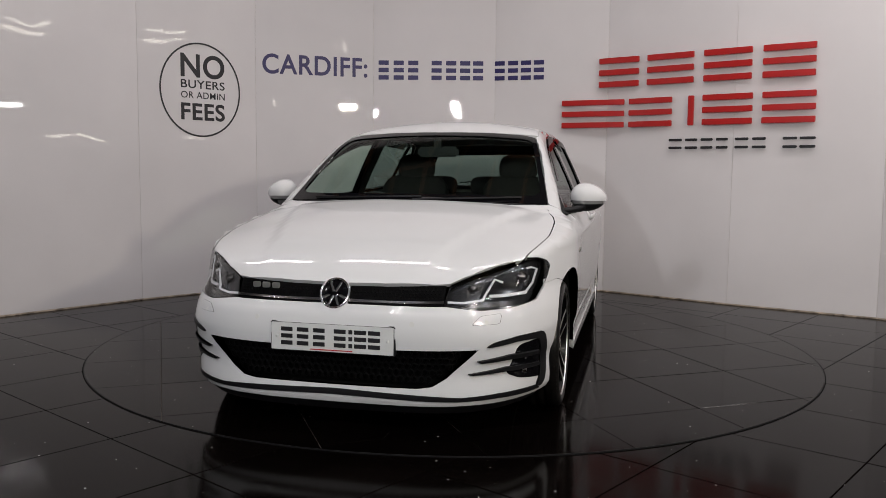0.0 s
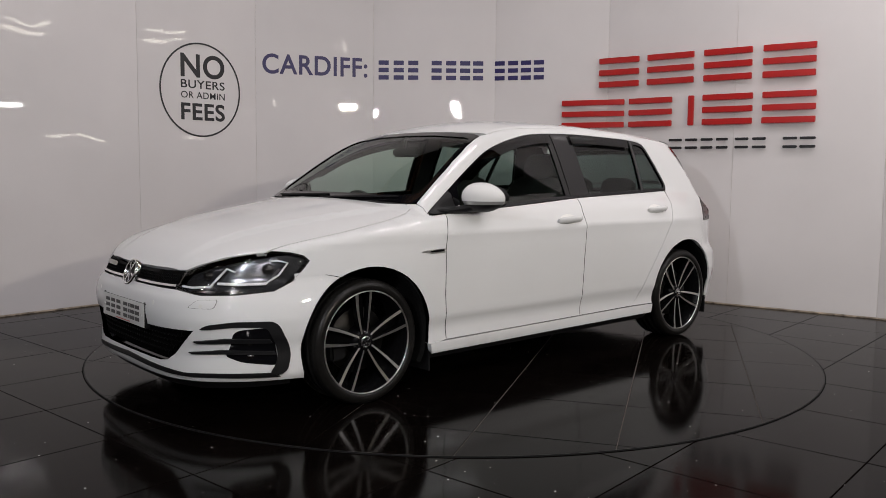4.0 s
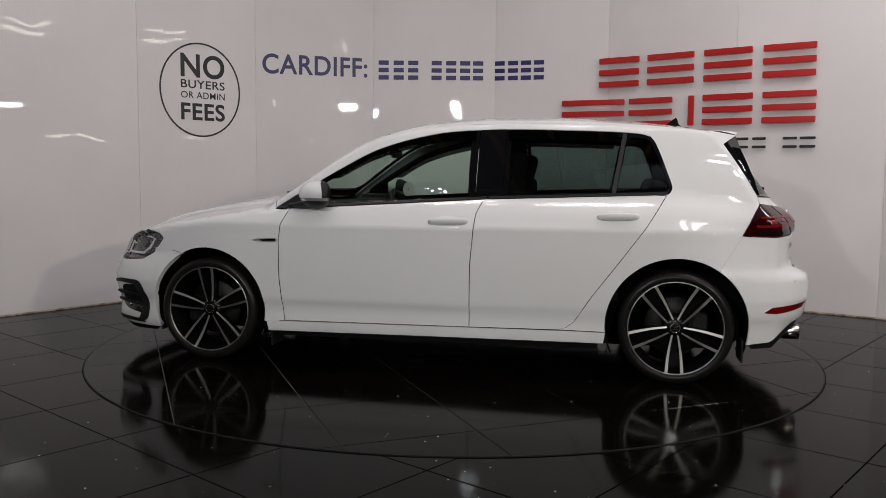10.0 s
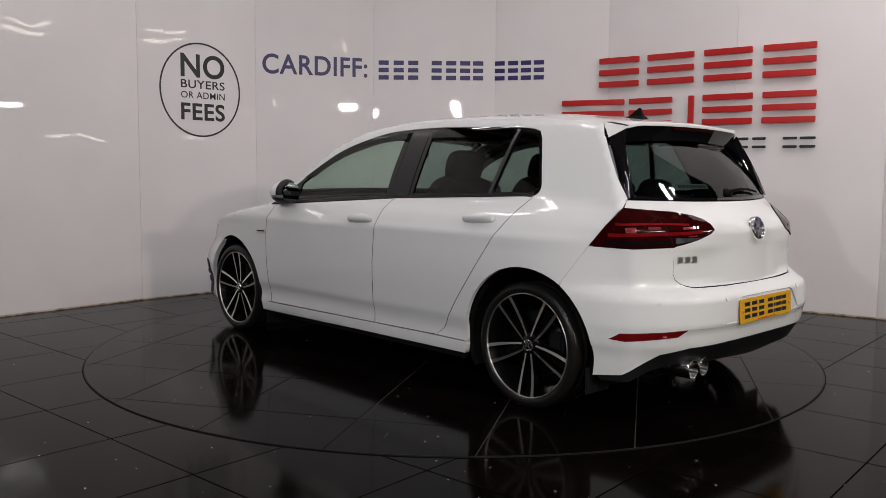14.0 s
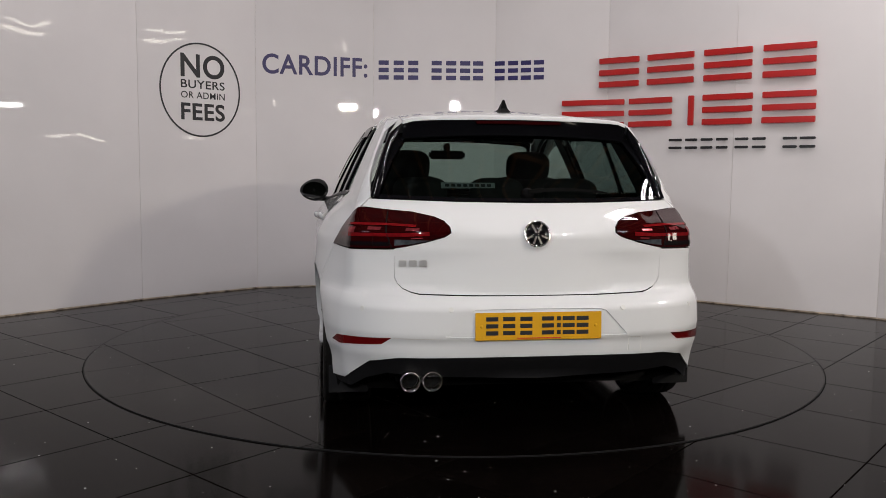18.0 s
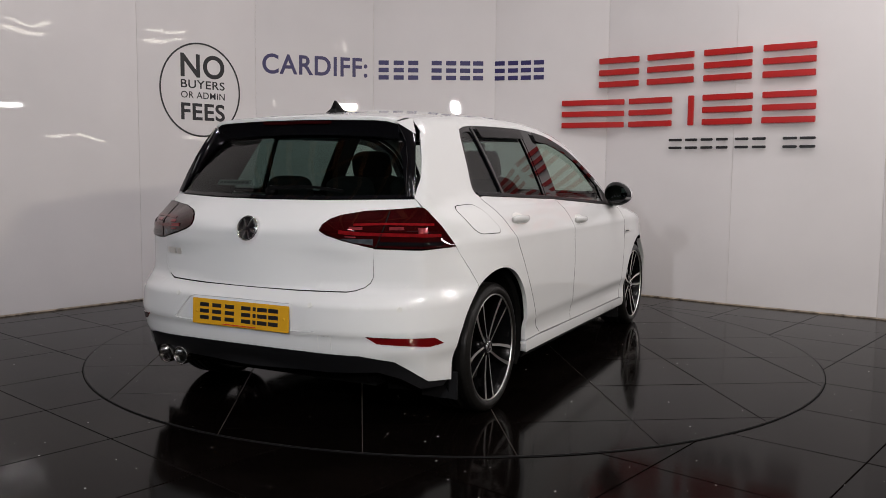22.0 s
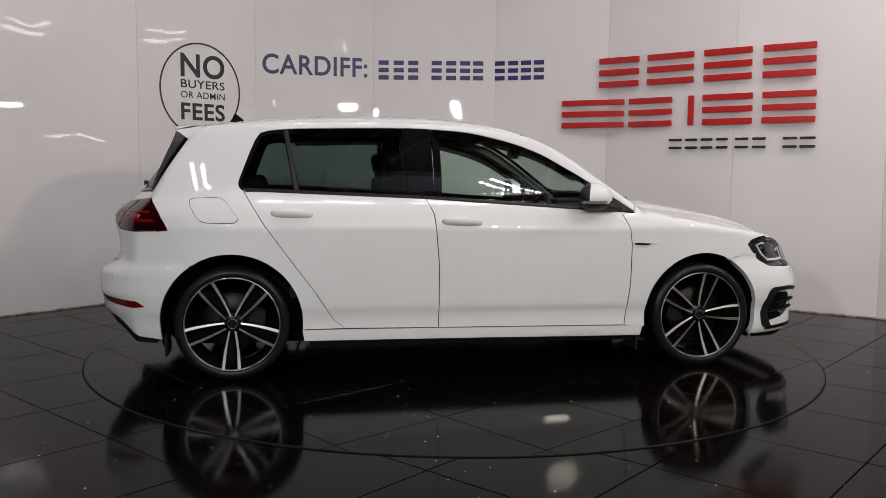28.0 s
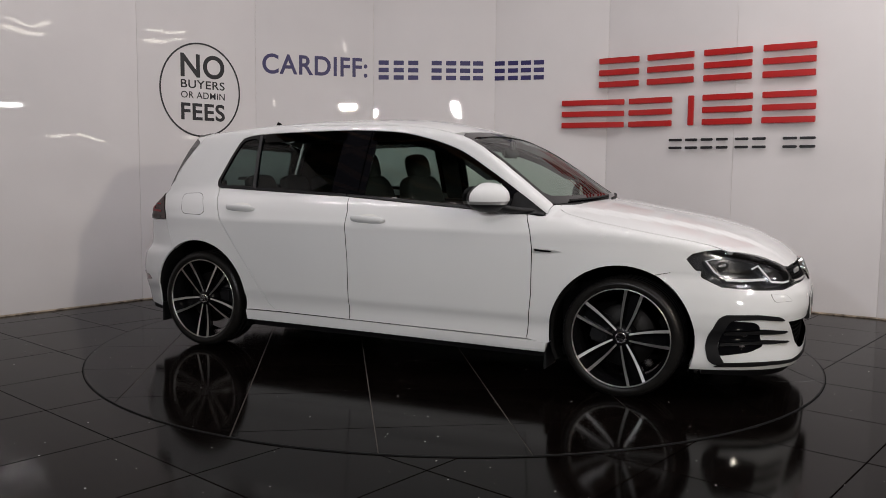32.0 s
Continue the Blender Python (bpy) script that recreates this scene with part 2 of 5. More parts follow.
def form(x, y, z):
    """Below 0 inside the body."""
    ay = np.abs(y)
    flare = 0.012 * (np.exp(-((x - 1.315) / 0.32) ** 2) + np.exp(-((x + 1.315) / 0.32) ** 2)) * np.clip(1 - ((z - 0.45) / 0.3) ** 2, 0, 1)
    w = W_LOW(z) + flare
    front, rear = np.clip(x - 1.05, 0, None) / (X_FRONT(z) - 1.05), np.clip(-1.2 - x, 0, None) / (-1.2 - X_REAR(z))
    low = ((ay / w) ** 4 + front ** np.interp(z, [0.45, 0.60], [2.95, 2.0]) + rear ** np.interp(z, [0.45, 0.80], [3.1, 1.85]) - 1) / 4.5
    raised = np.clip(((0.36 + 0.27 * (2.0 - x)) - ay) / 0.07 + 0.5, 0, 1)
    dome = 0.013 * raised * raised * (3 - 2 * raised) * np.clip((x - 0.9) / 0.2, 0, 1) * np.clip((2.06 - x) / 0.25, 0, 1)
    hood = (z - (Z_HOOD(x) - 0.006 + dome - 0.060 * (ay / 0.75) ** 2.4)) * 0.7
    low = smax(low, hood, 0.022)
    wt = W_TOP(z) * (1 - 0.055 * (np.clip(-0.6 - x, 0, None) / 1.0) ** 2)
    side = (ay - wt) * 0.9
    screen = (x - (X_SCREEN(z) - 0.26 * ay ** 2)) * 0.55
    gate = ((X_GATE(z) + np.interp(z, [0.95, 1.30], [0.36, 0.235]) * ay ** 2) - x) * 0.75
    roof = (z - (Z_ROOF(x) - np.interp(x, [-1.5, -0.8], [0.034, 0.052]) * (ay / 0.55) ** 2))
    top = smax(smax(side, screen, 0.03), smax(roof, gate, 0.012), np.interp(x, [-1.3, -0.9], [0.016, 0.035]))
    return -smax(-low, -top, 0.012 + np.interp(x, [-1.65, -1.3, -1.05], [0.055, 0.05, 0.0]) * np.clip((ay - 0.5) / 0.2, 0, 1))


def normal_at(p):
    e = 1e-4
    g = np.stack([form(p[:, 0] + e, p[:, 1], p[:, 2]) - form(p[:, 0] - e, p[:, 1], p[:, 2]), form(p[:, 0], p[:, 1] + e, p[:, 2]) - form(p[:, 0], p[:, 1] - e, p[:, 2]), form(p[:, 0], p[:, 1], p[:, 2] + e) - form(p[:, 0], p[:, 1], p[:, 2] - e)], 1)
    return g / (np.linalg.norm(g, axis=1)[:, None] + 1e-12)


AXIS = {"front": 0.9, "rear": -0.9}


def spread(view, uv):
    """Rays for points of a view: start outside and end inside the body."""
    u, v = uv[:, 0], uv[:, 1]
    one = np.ones(len(u))
    if view == "side":
        return np.stack([u, 1.2 * one, v], 1), np.stack([u, 0.0 * one, v], 1)
    if view == "top":
        return np.stack([u, v, 1.9 * one], 1), np.stack([u, v, 0.5 * one], 1)
    if view == "back":
        return np.stack([-2.6 * one, u, v], 1), np.stack([-0.8 * one, u, v], 1)
    if view == "ahead":
        return np.stack([2.6 * one, u, v], 1), np.stack([-0.3 * one, u, v], 1)
    s, c = (1, AXIS["front"]) if view == "front" else (-1, AXIS["rear"])
    return np.stack([c + s * 2 * np.cos(u), 2 * np.sin(u), v], 1), np.stack([c + 0 * u, 0 * u, v], 1)


def on_body(view, uv):
    a, b = spread(view, np.asarray(uv, float))
    lo, hi = np.zeros(len(a)), np.ones(len(a))
    for _ in range(26):
        m = (lo + hi) / 2
        q = a + (b - a) * m[:, None]
        ins = form(q[:, 0], q[:, 1], q[:, 2]) < 0
        hi, lo = np.where(ins, m, hi), np.where(ins, lo, m)
    return a + (b - a) * hi[:, None]


def inside(poly, pts):
    x, y = pts[:, 0], pts[:, 1]
    r = np.zeros(len(pts), bool)
    px, py = poly[:, 0], poly[:, 1]
    for i in range(len(poly)):
        j = i - 1
        cross = ((py[i] > y) != (py[j] > y)) & (x < (px[j] - px[i]) * (y - py[i]) / (py[j] - py[i] + 1e-15) + px[i])
        r ^= cross
    return r


def fine_loop(poly, step):
    out = []
    for i in range(len(poly)):
        a, b = np.array(poly[i], float), np.array(poly[(i + 1) % len(poly)], float)
        n = max(1, int(np.linalg.norm(b - a) / step + 0.5))
        out += [a + (b - a) * k / n for k in range(n)]
    return np.array(out)


def rounded(poly, r, seg=5):
    """The outline with its corners rounded by r."""
    out = []
    n = len(poly)
    for i in range(n):
        p, a, b = np.array(poly[i], float), np.array(poly[i - 1], float), np.array(poly[(i + 1) % n], float)
        da, db = a - p, b - p
        la, lb = np.linalg.norm(da), np.linalg.norm(db)
        q = min(r, la * 0.45, lb * 0.45)
        s, e = p + da / la * q, p + db / lb * q
        out += [(1 - t) ** 2 * s + 2 * t * (1 - t) * p + t * t * e for t in np.linspace(0, 1, seg)]
    return out


def arc(cx, cz, r, a0, a1, n=24):
    return [(cx + r * math.cos(radians(a)), cz + r * math.sin(radians(a))) for a in np.linspace(a0, a1, n)]


def turned(view, pts):
    """Outline of a wrapped panel from places (x, y, z) near the body, as angle and height."""
    s, c = (1, AXIS["front"]) if view == "front" else (-1, AXIS["rear"])
    return [(math.atan2(y, s * (x - c)), z) for x, y, z in pts]


def sheet(view, outline, holes=(), lift=0.0, skirt=0.012, res=0.03, step=0.018):
    """Vertices and faces of a panel that lies on the body inside the outline, with its rim turned inwards."""
    from mathutils.geometry import delaunay_2d_cdt
    loops = [fine_loop(outline, step)] + [fine_loop(h, step) for h in holes]
    allb = np.concatenate(loops)
    lo, hi = loops[0].min(0), loops[0].max(0)
    gx, gy = np.meshgrid(np.arange(lo[0] + res / 2, hi[0], res), np.arange(lo[1] + res / 2, hi[1], res))
    g = np.stack([gx.ravel(), gy.ravel()], 1)
    ok = inside(loops[0], g)
    for h in loops[1:]:
        ok &= ~inside(h, g)
    g = g[ok]
    if len(g):
        d = np.min(np.linalg.norm(g[:, None] - allb[None], axis=2), axis=1)
        g = g[d > 0.45 * res]
    pts = np.concatenate([allb, g]) if len(g) else allb
    edges, base = [], 0
    for l in loops:
        edges += [(base + i, base + (i + 1) % len(l)) for i in range(len(l))]
        base += len(l)
    v2, _, tris, *_ = delaunay_2d_cdt([Vector(p) for p in pts], edges, [], 0, 1e-7)
    v2 = np.array([tuple(v) for v in v2])
    tris = np.array([tuple(t) for t in tris])
    cen = v2[tris].mean(1)
    ok = inside(loops[0], cen)
    for h in loops[1:]:
        ok &= ~inside(h, cen)
    tris = tris[ok]
    p = on_body(view, v2)
    n = normal_at(p)
    p = p + n * lift
    if sum(np.dot(np.cross(p[t[1]] - p[t[0]], p[t[2]] - p[t[0]]), n[t[0]]) for t in tris) < 0:
        tris = tris[:, ::-1]
    faces = [tuple(int(q) for q in t) for t in tris]
    verts, shade = p.tolist(), n.tolist()
    if skirt:
        for l in loops:
            ring = on_body(view, l)
            rn = normal_at(ring)
            top, bot = ring + rn * lift, ring + rn * (lift - skirt)
            k, o = len(l), len(verts)
            verts += top.tolist() + bot.tolist()
            faces += [(o + i, o + (i + 1) % k, o + k + (i + 1) % k, o + k + i) for i in range(k)]
            along = np.roll(ring, -1, 0) - np.roll(ring, 1, 0)
            out = np.cross(along, rn)
            out /= np.linalg.norm(out, axis=1)[:, None] + 1e-12
            if len(tris) and np.dot(out[0], p[tris[:, 0]].mean(0) - ring[0]) > 0 and l is loops[0]:
                out = -out
            elif l is not loops[0] and np.dot(out[0], ring.mean(0) - ring[0]) < 0:
                out = -out
            shade += out.tolist() * 2
    return verts, faces, shade


def shaded(me, normals):
    me.normals_split_custom_set_from_vertices(normals)
    return me


def panel(name, view, outline, material, parent, label="", holes=(), lift=0.0, skirt=0.012, res=0.03, step=0.018, both=False):
    """A panel on the body; both: a second one mirrored to the other side."""
    v, f, n = sheet(view, outline, holes, lift, skirt, res, step)
    obs = [put(name, shaded(mesh_of(name, v, f, material, True), n), parent if not isinstance(parent, (list, tuple)) else parent[0], label)]
    if both:
        w = [(a, -b, c) for a, b, c in v]
        obs.append(put(name, shaded(mesh_of(name, w, [q[::-1] for q in f], material, True), [(a, -b, c) for a, b, c in n]), parent if not isinstance(parent, (list, tuple)) else parent[1], label))
    return obs if both else obs[0]




def cushion(rx, ry, rz, m, e=0.45, n=18, k=28):
    """A padded block with soft corners, as a bmesh."""
    bm = bmesh.new()
    sp = lambda v: math.copysign(abs(v) ** e, v)
    rings = []
    for i in range(n + 1):
        a = -math.pi / 2 + math.pi * i / n
        rings.append([bm.verts.new((rx * sp(math.cos(a)) * sp(math.cos(b)), ry * sp(math.cos(a)) * sp(math.sin(b)), rz * sp(math.sin(a)))) for b in np.linspace(0, 2 * math.pi, k, endpoint=False)])
    for p, q in zip(rings, rings[1:]):
        for j in range(k):
            bm.faces.new((p[j], p[(j + 1) % k], q[(j + 1) % k], q[j]))
    bmesh.ops.remove_doubles(bm, verts=bm.verts[:], dist=1e-5)
    bm.transform(m)
    return bm
# ---- hall ----
WALL_PLAN = [(-4.9, -2.2), (-4.2, -0.45), (-3.385, 0.68), (-2.644, 1.602), (-1.849, 2.402), (-0.79, 2.74), (0.385, 2.75), (1.415, 2.446), (2.348, 1.712), (3.301, 1.07), (4.05, 0.15)]
HIGH = 4.4


def on_wall(i, s, z, out=0.0):
    """A place s metres along panel i of the curved wall, out metres in front of it."""
    (x0, y0), (x1, y1) = WALL_PLAN[i], WALL_PLAN[i + 1]
    d = Vector((x1 - x0, y1 - y0, 0)).normalized()
    n = Vector((d.y, -d.x, 0))
    return Vector((x0, y0, z)) + d * s + n * out


def wall_panels():
    base = tagged(new("wall_curved"), "curved showroom wall of glossy white panels", "wall", kind="structure")
    for (x0, y0), (x1, y1) in zip(WALL_PLAN, WALL_PLAN[1:]):
        d = Vector((x1 - x0, y1 - y0, 0))
        bm = box(0.002, d.length - 0.002, 0, 0.04, 0.010, HIGH, 0.0008)
        bm.transform(pose(x0, y0, 0, 0, 0, math.degrees(math.atan2(d.y, d.x))))
        part("panel", bm, WALLWHITE, base)
        bm = box(-0.004, d.length + 0.004, 0.004, 0.05, 0.0, HIGH + 0.02)
        bm.transform(pose(x0, y0, 0, 0, 0, math.degrees(math.atan2(d.y, d.x))))
        part("backing", bm, JOINT, base)
        bm = box(-0.003, d.length + 0.003, -0.003, 0.012, -0.004, 0.007, 0.002)
        bm.transform(pose(x0, y0, 0, 0, 0, math.degrees(math.atan2(d.y, d.x))))
        part("edging", bm, SEALANT, base, "grubby sealant strip along the foot")


wall_panels()


def tile(w):
    """A square floor tile with eased edges, its top at 0."""
    h, e = w / 2, 0.0015
    v = [(-h, -h, -e), (h, -h, -e), (h, h, -e), (-h, h, -e), (-h + e, -h + e, 0), (h - e, -h + e, 0), (h - e, h - e, 0), (-h + e, h - e, 0), (-h, -h, -0.012), (h, -h, -0.012), (h, h, -0.012), (-h, h, -0.012)]
    f = [(4, 5, 6, 7)] + [(i, (i + 1) % 4, 4 + (i + 1) % 4, 4 + i) for i in range(4)] + [(8 + i, 8 + (i + 1) % 4, (i + 1) % 4, i) for i in range(4)]
    return v, f


floor = tagged(put("floor", mesh_of("floor", [(-14, -16, -0.012), (14, -16, -0.012), (14, 6, -0.012), (-14, 6, -0.012)], [(0, 1, 2, 3)], FLOORFAR)), "glossy black floor tiles with thin joints and sparkling flecks", "floor", kind="structure")
ceiling = part("ceiling", box(-14, 14, -16, 6, 6.0, 6.1), CEILING, None)
tagged(ceiling, "brown-grey hall ceiling", "ceiling", kind="structure")
for nm, b in (("wall_south", (-14, 14, -16.2, -16, -0.02, 6.0)), ("wall_west", (-14.2, -14, -16, 6, -0.02, 6.0)), ("wall_east", (14, 14.2, -16, 6, -0.02, 6.0)), ("wall_north", (-14, 14, 6, 6.2, -0.02, 6.0))):
    tagged(part(nm, box(*b), HALLWALL, None), "plain grey painted hall wall", "wall", kind="structure")



def roof_timbers():
    """Brown rafters and cross purlins under the hall's ceiling, and one pale blue slab standing in for lit ceiling."""
    for i in range(20):
        x = -7.0 + 0.72 * i
        r = part("rafter", box(-0.035, 0.035, -7.0, 6.0, -0.18, 0.0, 0.006, pose(x, 0, 6.0, 0, 0, -8)), RAFTER, None)
        tagged(r, "brown timber rafter under the dark hall ceiling", "rafter", group="hall rafters", kind="structure")
    for y in (-5.6, -1.9, 1.8):
        tagged(part("purlin", box(-9.0, 9.0, y - 0.06, y + 0.06, 5.60, 5.815, 0.008), RAFTER, None), "brown timber purlin across the rafters", "purlin", kind="structure")
    # added slab, mirrored in the car's windows as a stretch of lit ceiling
    tagged(part("lit_ceiling_slab", box(0.2, 6.2, -0.45, 0.45, 5.50, 5.72, 0.012, pose(0, -5.2, 0, 0, 0, 8)), LITCEILING, None), "pale blue slab standing in for lit ceiling", "beam", kind="structure")


roof_timbers()

PITCH = 0.6


def floor_tiles():
    v, f = tile(PITCH - 0.004)
    me = mesh_of("tile", v, f, FLOORBLACK)
    c, s = math.cos(radians(50)), math.sin(radians(50))
    rnd = random.Random(4)
    for i in range(-16, 16):
        for j in range(-16, 16):
            u, w = -2.468 + PITCH * (i + 0.5), -1.45 + PITCH * (j + 0.5)
            x, y = u * c - w * s, u * s + w * c
            if math.hypot(x, y) < 1.75 or not (-4.9 < x < 4.9 and -6.3 < y < 2.9):
                continue
            put("tile", me, floor, m=pose(x, y, -0.0045, rnd.gauss(0, 0.035), rnd.gauss(0, 0.035), 50))


floor_tiles()


def far_tubes():
    """Lit tubes deep in the hall, which the glossy panels mirror."""
    for (a, b) in (((12.39, -2.86, 2.01), (12.6, -2.33, 1.93)), ((12.67, -2.15, 1.97), (12.9, -1.5, 1.94)), ((10.95, -3.25, 4.46), (11.3, -2.35, 4.5)), ((11.1, -3.4, 4.30), (11.45, -2.5, 4.34)), ((5.25, -9.75, 4.42), (5.75, -10.75, 4.42)), ((5.50, -9.70, 4.42), (6.0, -10.7, 4.42)), ((3.52, -9.45, 2.70), (3.52, -9.45, 2.88)), ((4.62, -10.1, 1.88), (4.70, -10.1, 2.0))):
        a, b = Vector(a), Vector(b)
        d = b - a
        bm = bmesh.new()
        bmesh.ops.create_cone(bm, cap_ends=True, segments=12, radius1=0.035, radius2=0.035, depth=d.length)
        lamp = part("tube_lamp", bm, TUBEGLOW, None)
        lamp.matrix_basis = Matrix.Translation((a + b) / 2) @ d.to_track_quat("Z", "Y").to_matrix().to_4x4()
        tagged(lamp, "lit warm white tube lamp hung in the hall", "lamp", group="hall tube lamps")
        for e in (-d.length / 2, d.length / 2):
            part("end_cap", box(-0.04, 0.04, -0.04, 0.04, e - 0.015, e + 0.015, 0.004), HALLWALL, lamp)
        top = 6.0 - (a.z + b.z) / 2
        w = put("hanger", mesh_of("hanger", [], [], TRIM), lamp)
        bm = box(-0.006, 0.006, -0.006, 0.006, 0, top, 0, lamp.matrix_basis.inverted().to_3x3().to_4x4())
        bm.to_mesh(w.data)
        bm.free()


far_tubes()


# ---- wall signs ----
def text_mesh(body, width, height, depth, material, name, bold=0.014):
    cu = bpy.data.curves.new(name, "FONT")
    cu.body, cu.extrude, cu.align_x, cu.offset, cu.space_character = body, 0.5, "LEFT", bold, 1.07
    ob = new(name + "_source", cu)
    bpy.context.view_layer.update()
    me = bpy.data.meshes.new_from_object(ob.evaluated_get(bpy.context.evaluated_depsgraph_get()))
    bpy.data.objects.remove(ob)
    co = np.array([v.co[:] for v in me.vertices])
    lo, hi = co.min(0), co.max(0)
    co = (co - lo) / (hi - lo) * np.array([width, height, depth])
    me.vertices.foreach_set("co", co.ravel())
    me.materials.clear()
    me.materials.append(material)
    me.update()
    return me


def face_wall(i, s, z, out):
    """Pose on panel i: x along the wall, y up, z out of it."""
    (x0, y0), (x1, y1) = WALL_PLAN[i], WALL_PLAN[i + 1]
    a = math.degrees(math.atan2(y1 - y0, x1 - x0))
    return Matrix.Translation(on_wall(i, s, z, out)) @ pose(0, 0, 0, 0, 0, a) @ pose(0, 0, 0, 90)


def wall_bar(name, i0, s0, i1, s1, z0, z1, out, depth, material, parent, lean=0.0):
    a, b = on_wall(i0, s0, 0, out), on_wall(i1, s1, 0, out)
    d = b - a
    bm = box(0, d.length, -depth, 0, z0, z1, min(0.004, depth * 0.3))
    bm.transform(Matrix.Translation(a) @ pose(0, 0, 0, 0, 0, math.degrees(math.atan2(d.y, d.x))))
    return part(name, bm, material, parent)


def red_sign():
    sign = tagged(new("wall_sign"), "raised red sign of plain bars with a small black row", "sign")
    cells = [(6, 1.0, 7, 0.326), (7, 0.407, 7, 0.835), (7, 0.924, 8, 0.139), (8, 0.224, 8, 0.629)]
    for a in cells:
        for z in (1.895, 2.002, 2.108):
            wall_bar("red_bar", *a, z, z + 0.052, 0.03, 0.022, RED, sign)
    cells = [(6, 0.66, 7, 0.19), (7, 0.239, 7, 0.649), (7, 0.924, 8, 0.155), (8, 0.231, 8, 0.642)]
    for a in cells:
        for z in (1.528, 1.63, 1.733):
            wall_bar("red_bar", *a, z, z + 0.05, 0.03, 0.022, RED, sign)
    wall_bar("red_bar", 7, 0.798, 7, 0.848, 1.528, 1.783, 0.03, 0.022, RED, sign)
    for a in [(7, 0.626, 7, 0.745), (7, 0.775, 7, 0.885), (7, 0.915, 7, 1.02), (7, 1.05, 7, 1.15), (8, 0.02, 8, 0.13), (8, 0.16, 8, 0.27), (8, 0.40, 8, 0.51), (8, 0.53, 8, 0.65)]:
        for z in (1.326, 1.394):
            wall_bar("black_bar", *a, z, z + 0.022, 0.022, 0.014, SIGNBLACK, sign)


red_sign()


def phone_line():
    sign = tagged(new("wall_lettering"), "navy lettering and plain navy bars on the wall", "sign")
    me = text_mesh("CARDIFF:", 0.99, 0.185, 0.002, NAVY, "word", 0.018)
    put("word", me, sign, m=face_wall(4, 0.062, 2.003, 0.001))
    digits = [(5, 0.05), (5, 0.195), (5, 0.335), (5, 0.56), (5, 0.70), (5, 0.835), (5, 0.96), (6, -0.005), (6, 0.125), (6, 0.25), (6, 0.375)]
    for i, s in digits:
        for z in (1.99, 2.06, 2.13):
            wall_bar("bar", i, s, i, s + 0.098, z, z + 0.042, 0.0025, 0.002, NAVY, sign)


phone_line()


def round_sign():
    sign = tagged(new("round_sign"), "round black-outlined sign with black words on the wall", "sign")
    at = face_wall(3, 0.575, 1.803, 0.0)
    v, f = lathe([(0.378, 0.001), (0.378, 0.004), (0.392, 0.004), (0.392, 0.001)], 96, "z")
    v = [(x * 0.985, y * 1.045, z) for x, y, z in v]
    put("ring", mesh_of("ring", v, f, SIGNBLACK), sign, m=at)
    for w, x0, z0, wd, ht, bd in (("NO", -0.19, 0.105, 0.42, 0.205, 0.022), ("BUYERS", -0.19, 0.012, 0.42, 0.072, 0.010), ("OR ADMIN", -0.19, -0.075, 0.42, 0.058, 0.003), ("FEES", -0.192, -0.265, 0.42, 0.150, 0.022)):
        put("word", text_mesh(w, wd, ht, 0.002, SIGNBLACK, "word", bd), sign, m=at @ pose(x0, z0, 0.001))


round_sign()
# ---- turntable ----
TABLE_R = 2.218
turntable = tagged(new("turntable"), "round black tiled turntable set flush in the floor", "turntable")


def clipped(poly, n=120, r=TABLE_R - 0.006):
    """A convex outline cut to the turntable's circle."""
    for k in range(n):
        a = 2 * math.pi * (k + 0.5) / n
        nx, ny = math.cos(a), math.sin(a)
        out = []
        for i, p in enumerate(poly):
            q = poly[(i + 1) % len(poly)]
            dp, dq = p[0] * nx + p[1] * ny - r, q[0] * nx + q[1] * ny - r
            if dp <= 0:
                out.append(p)
            if (dp < 0) != (dq < 0) and dp != dq:
                t = dp / (dp - dq)
                out.append((p[0] + (q[0] - p[0]) * t, p[1] + (q[1] - p[1]) * t))
        poly = out
        if len(poly) < 3:
            return []
    return poly


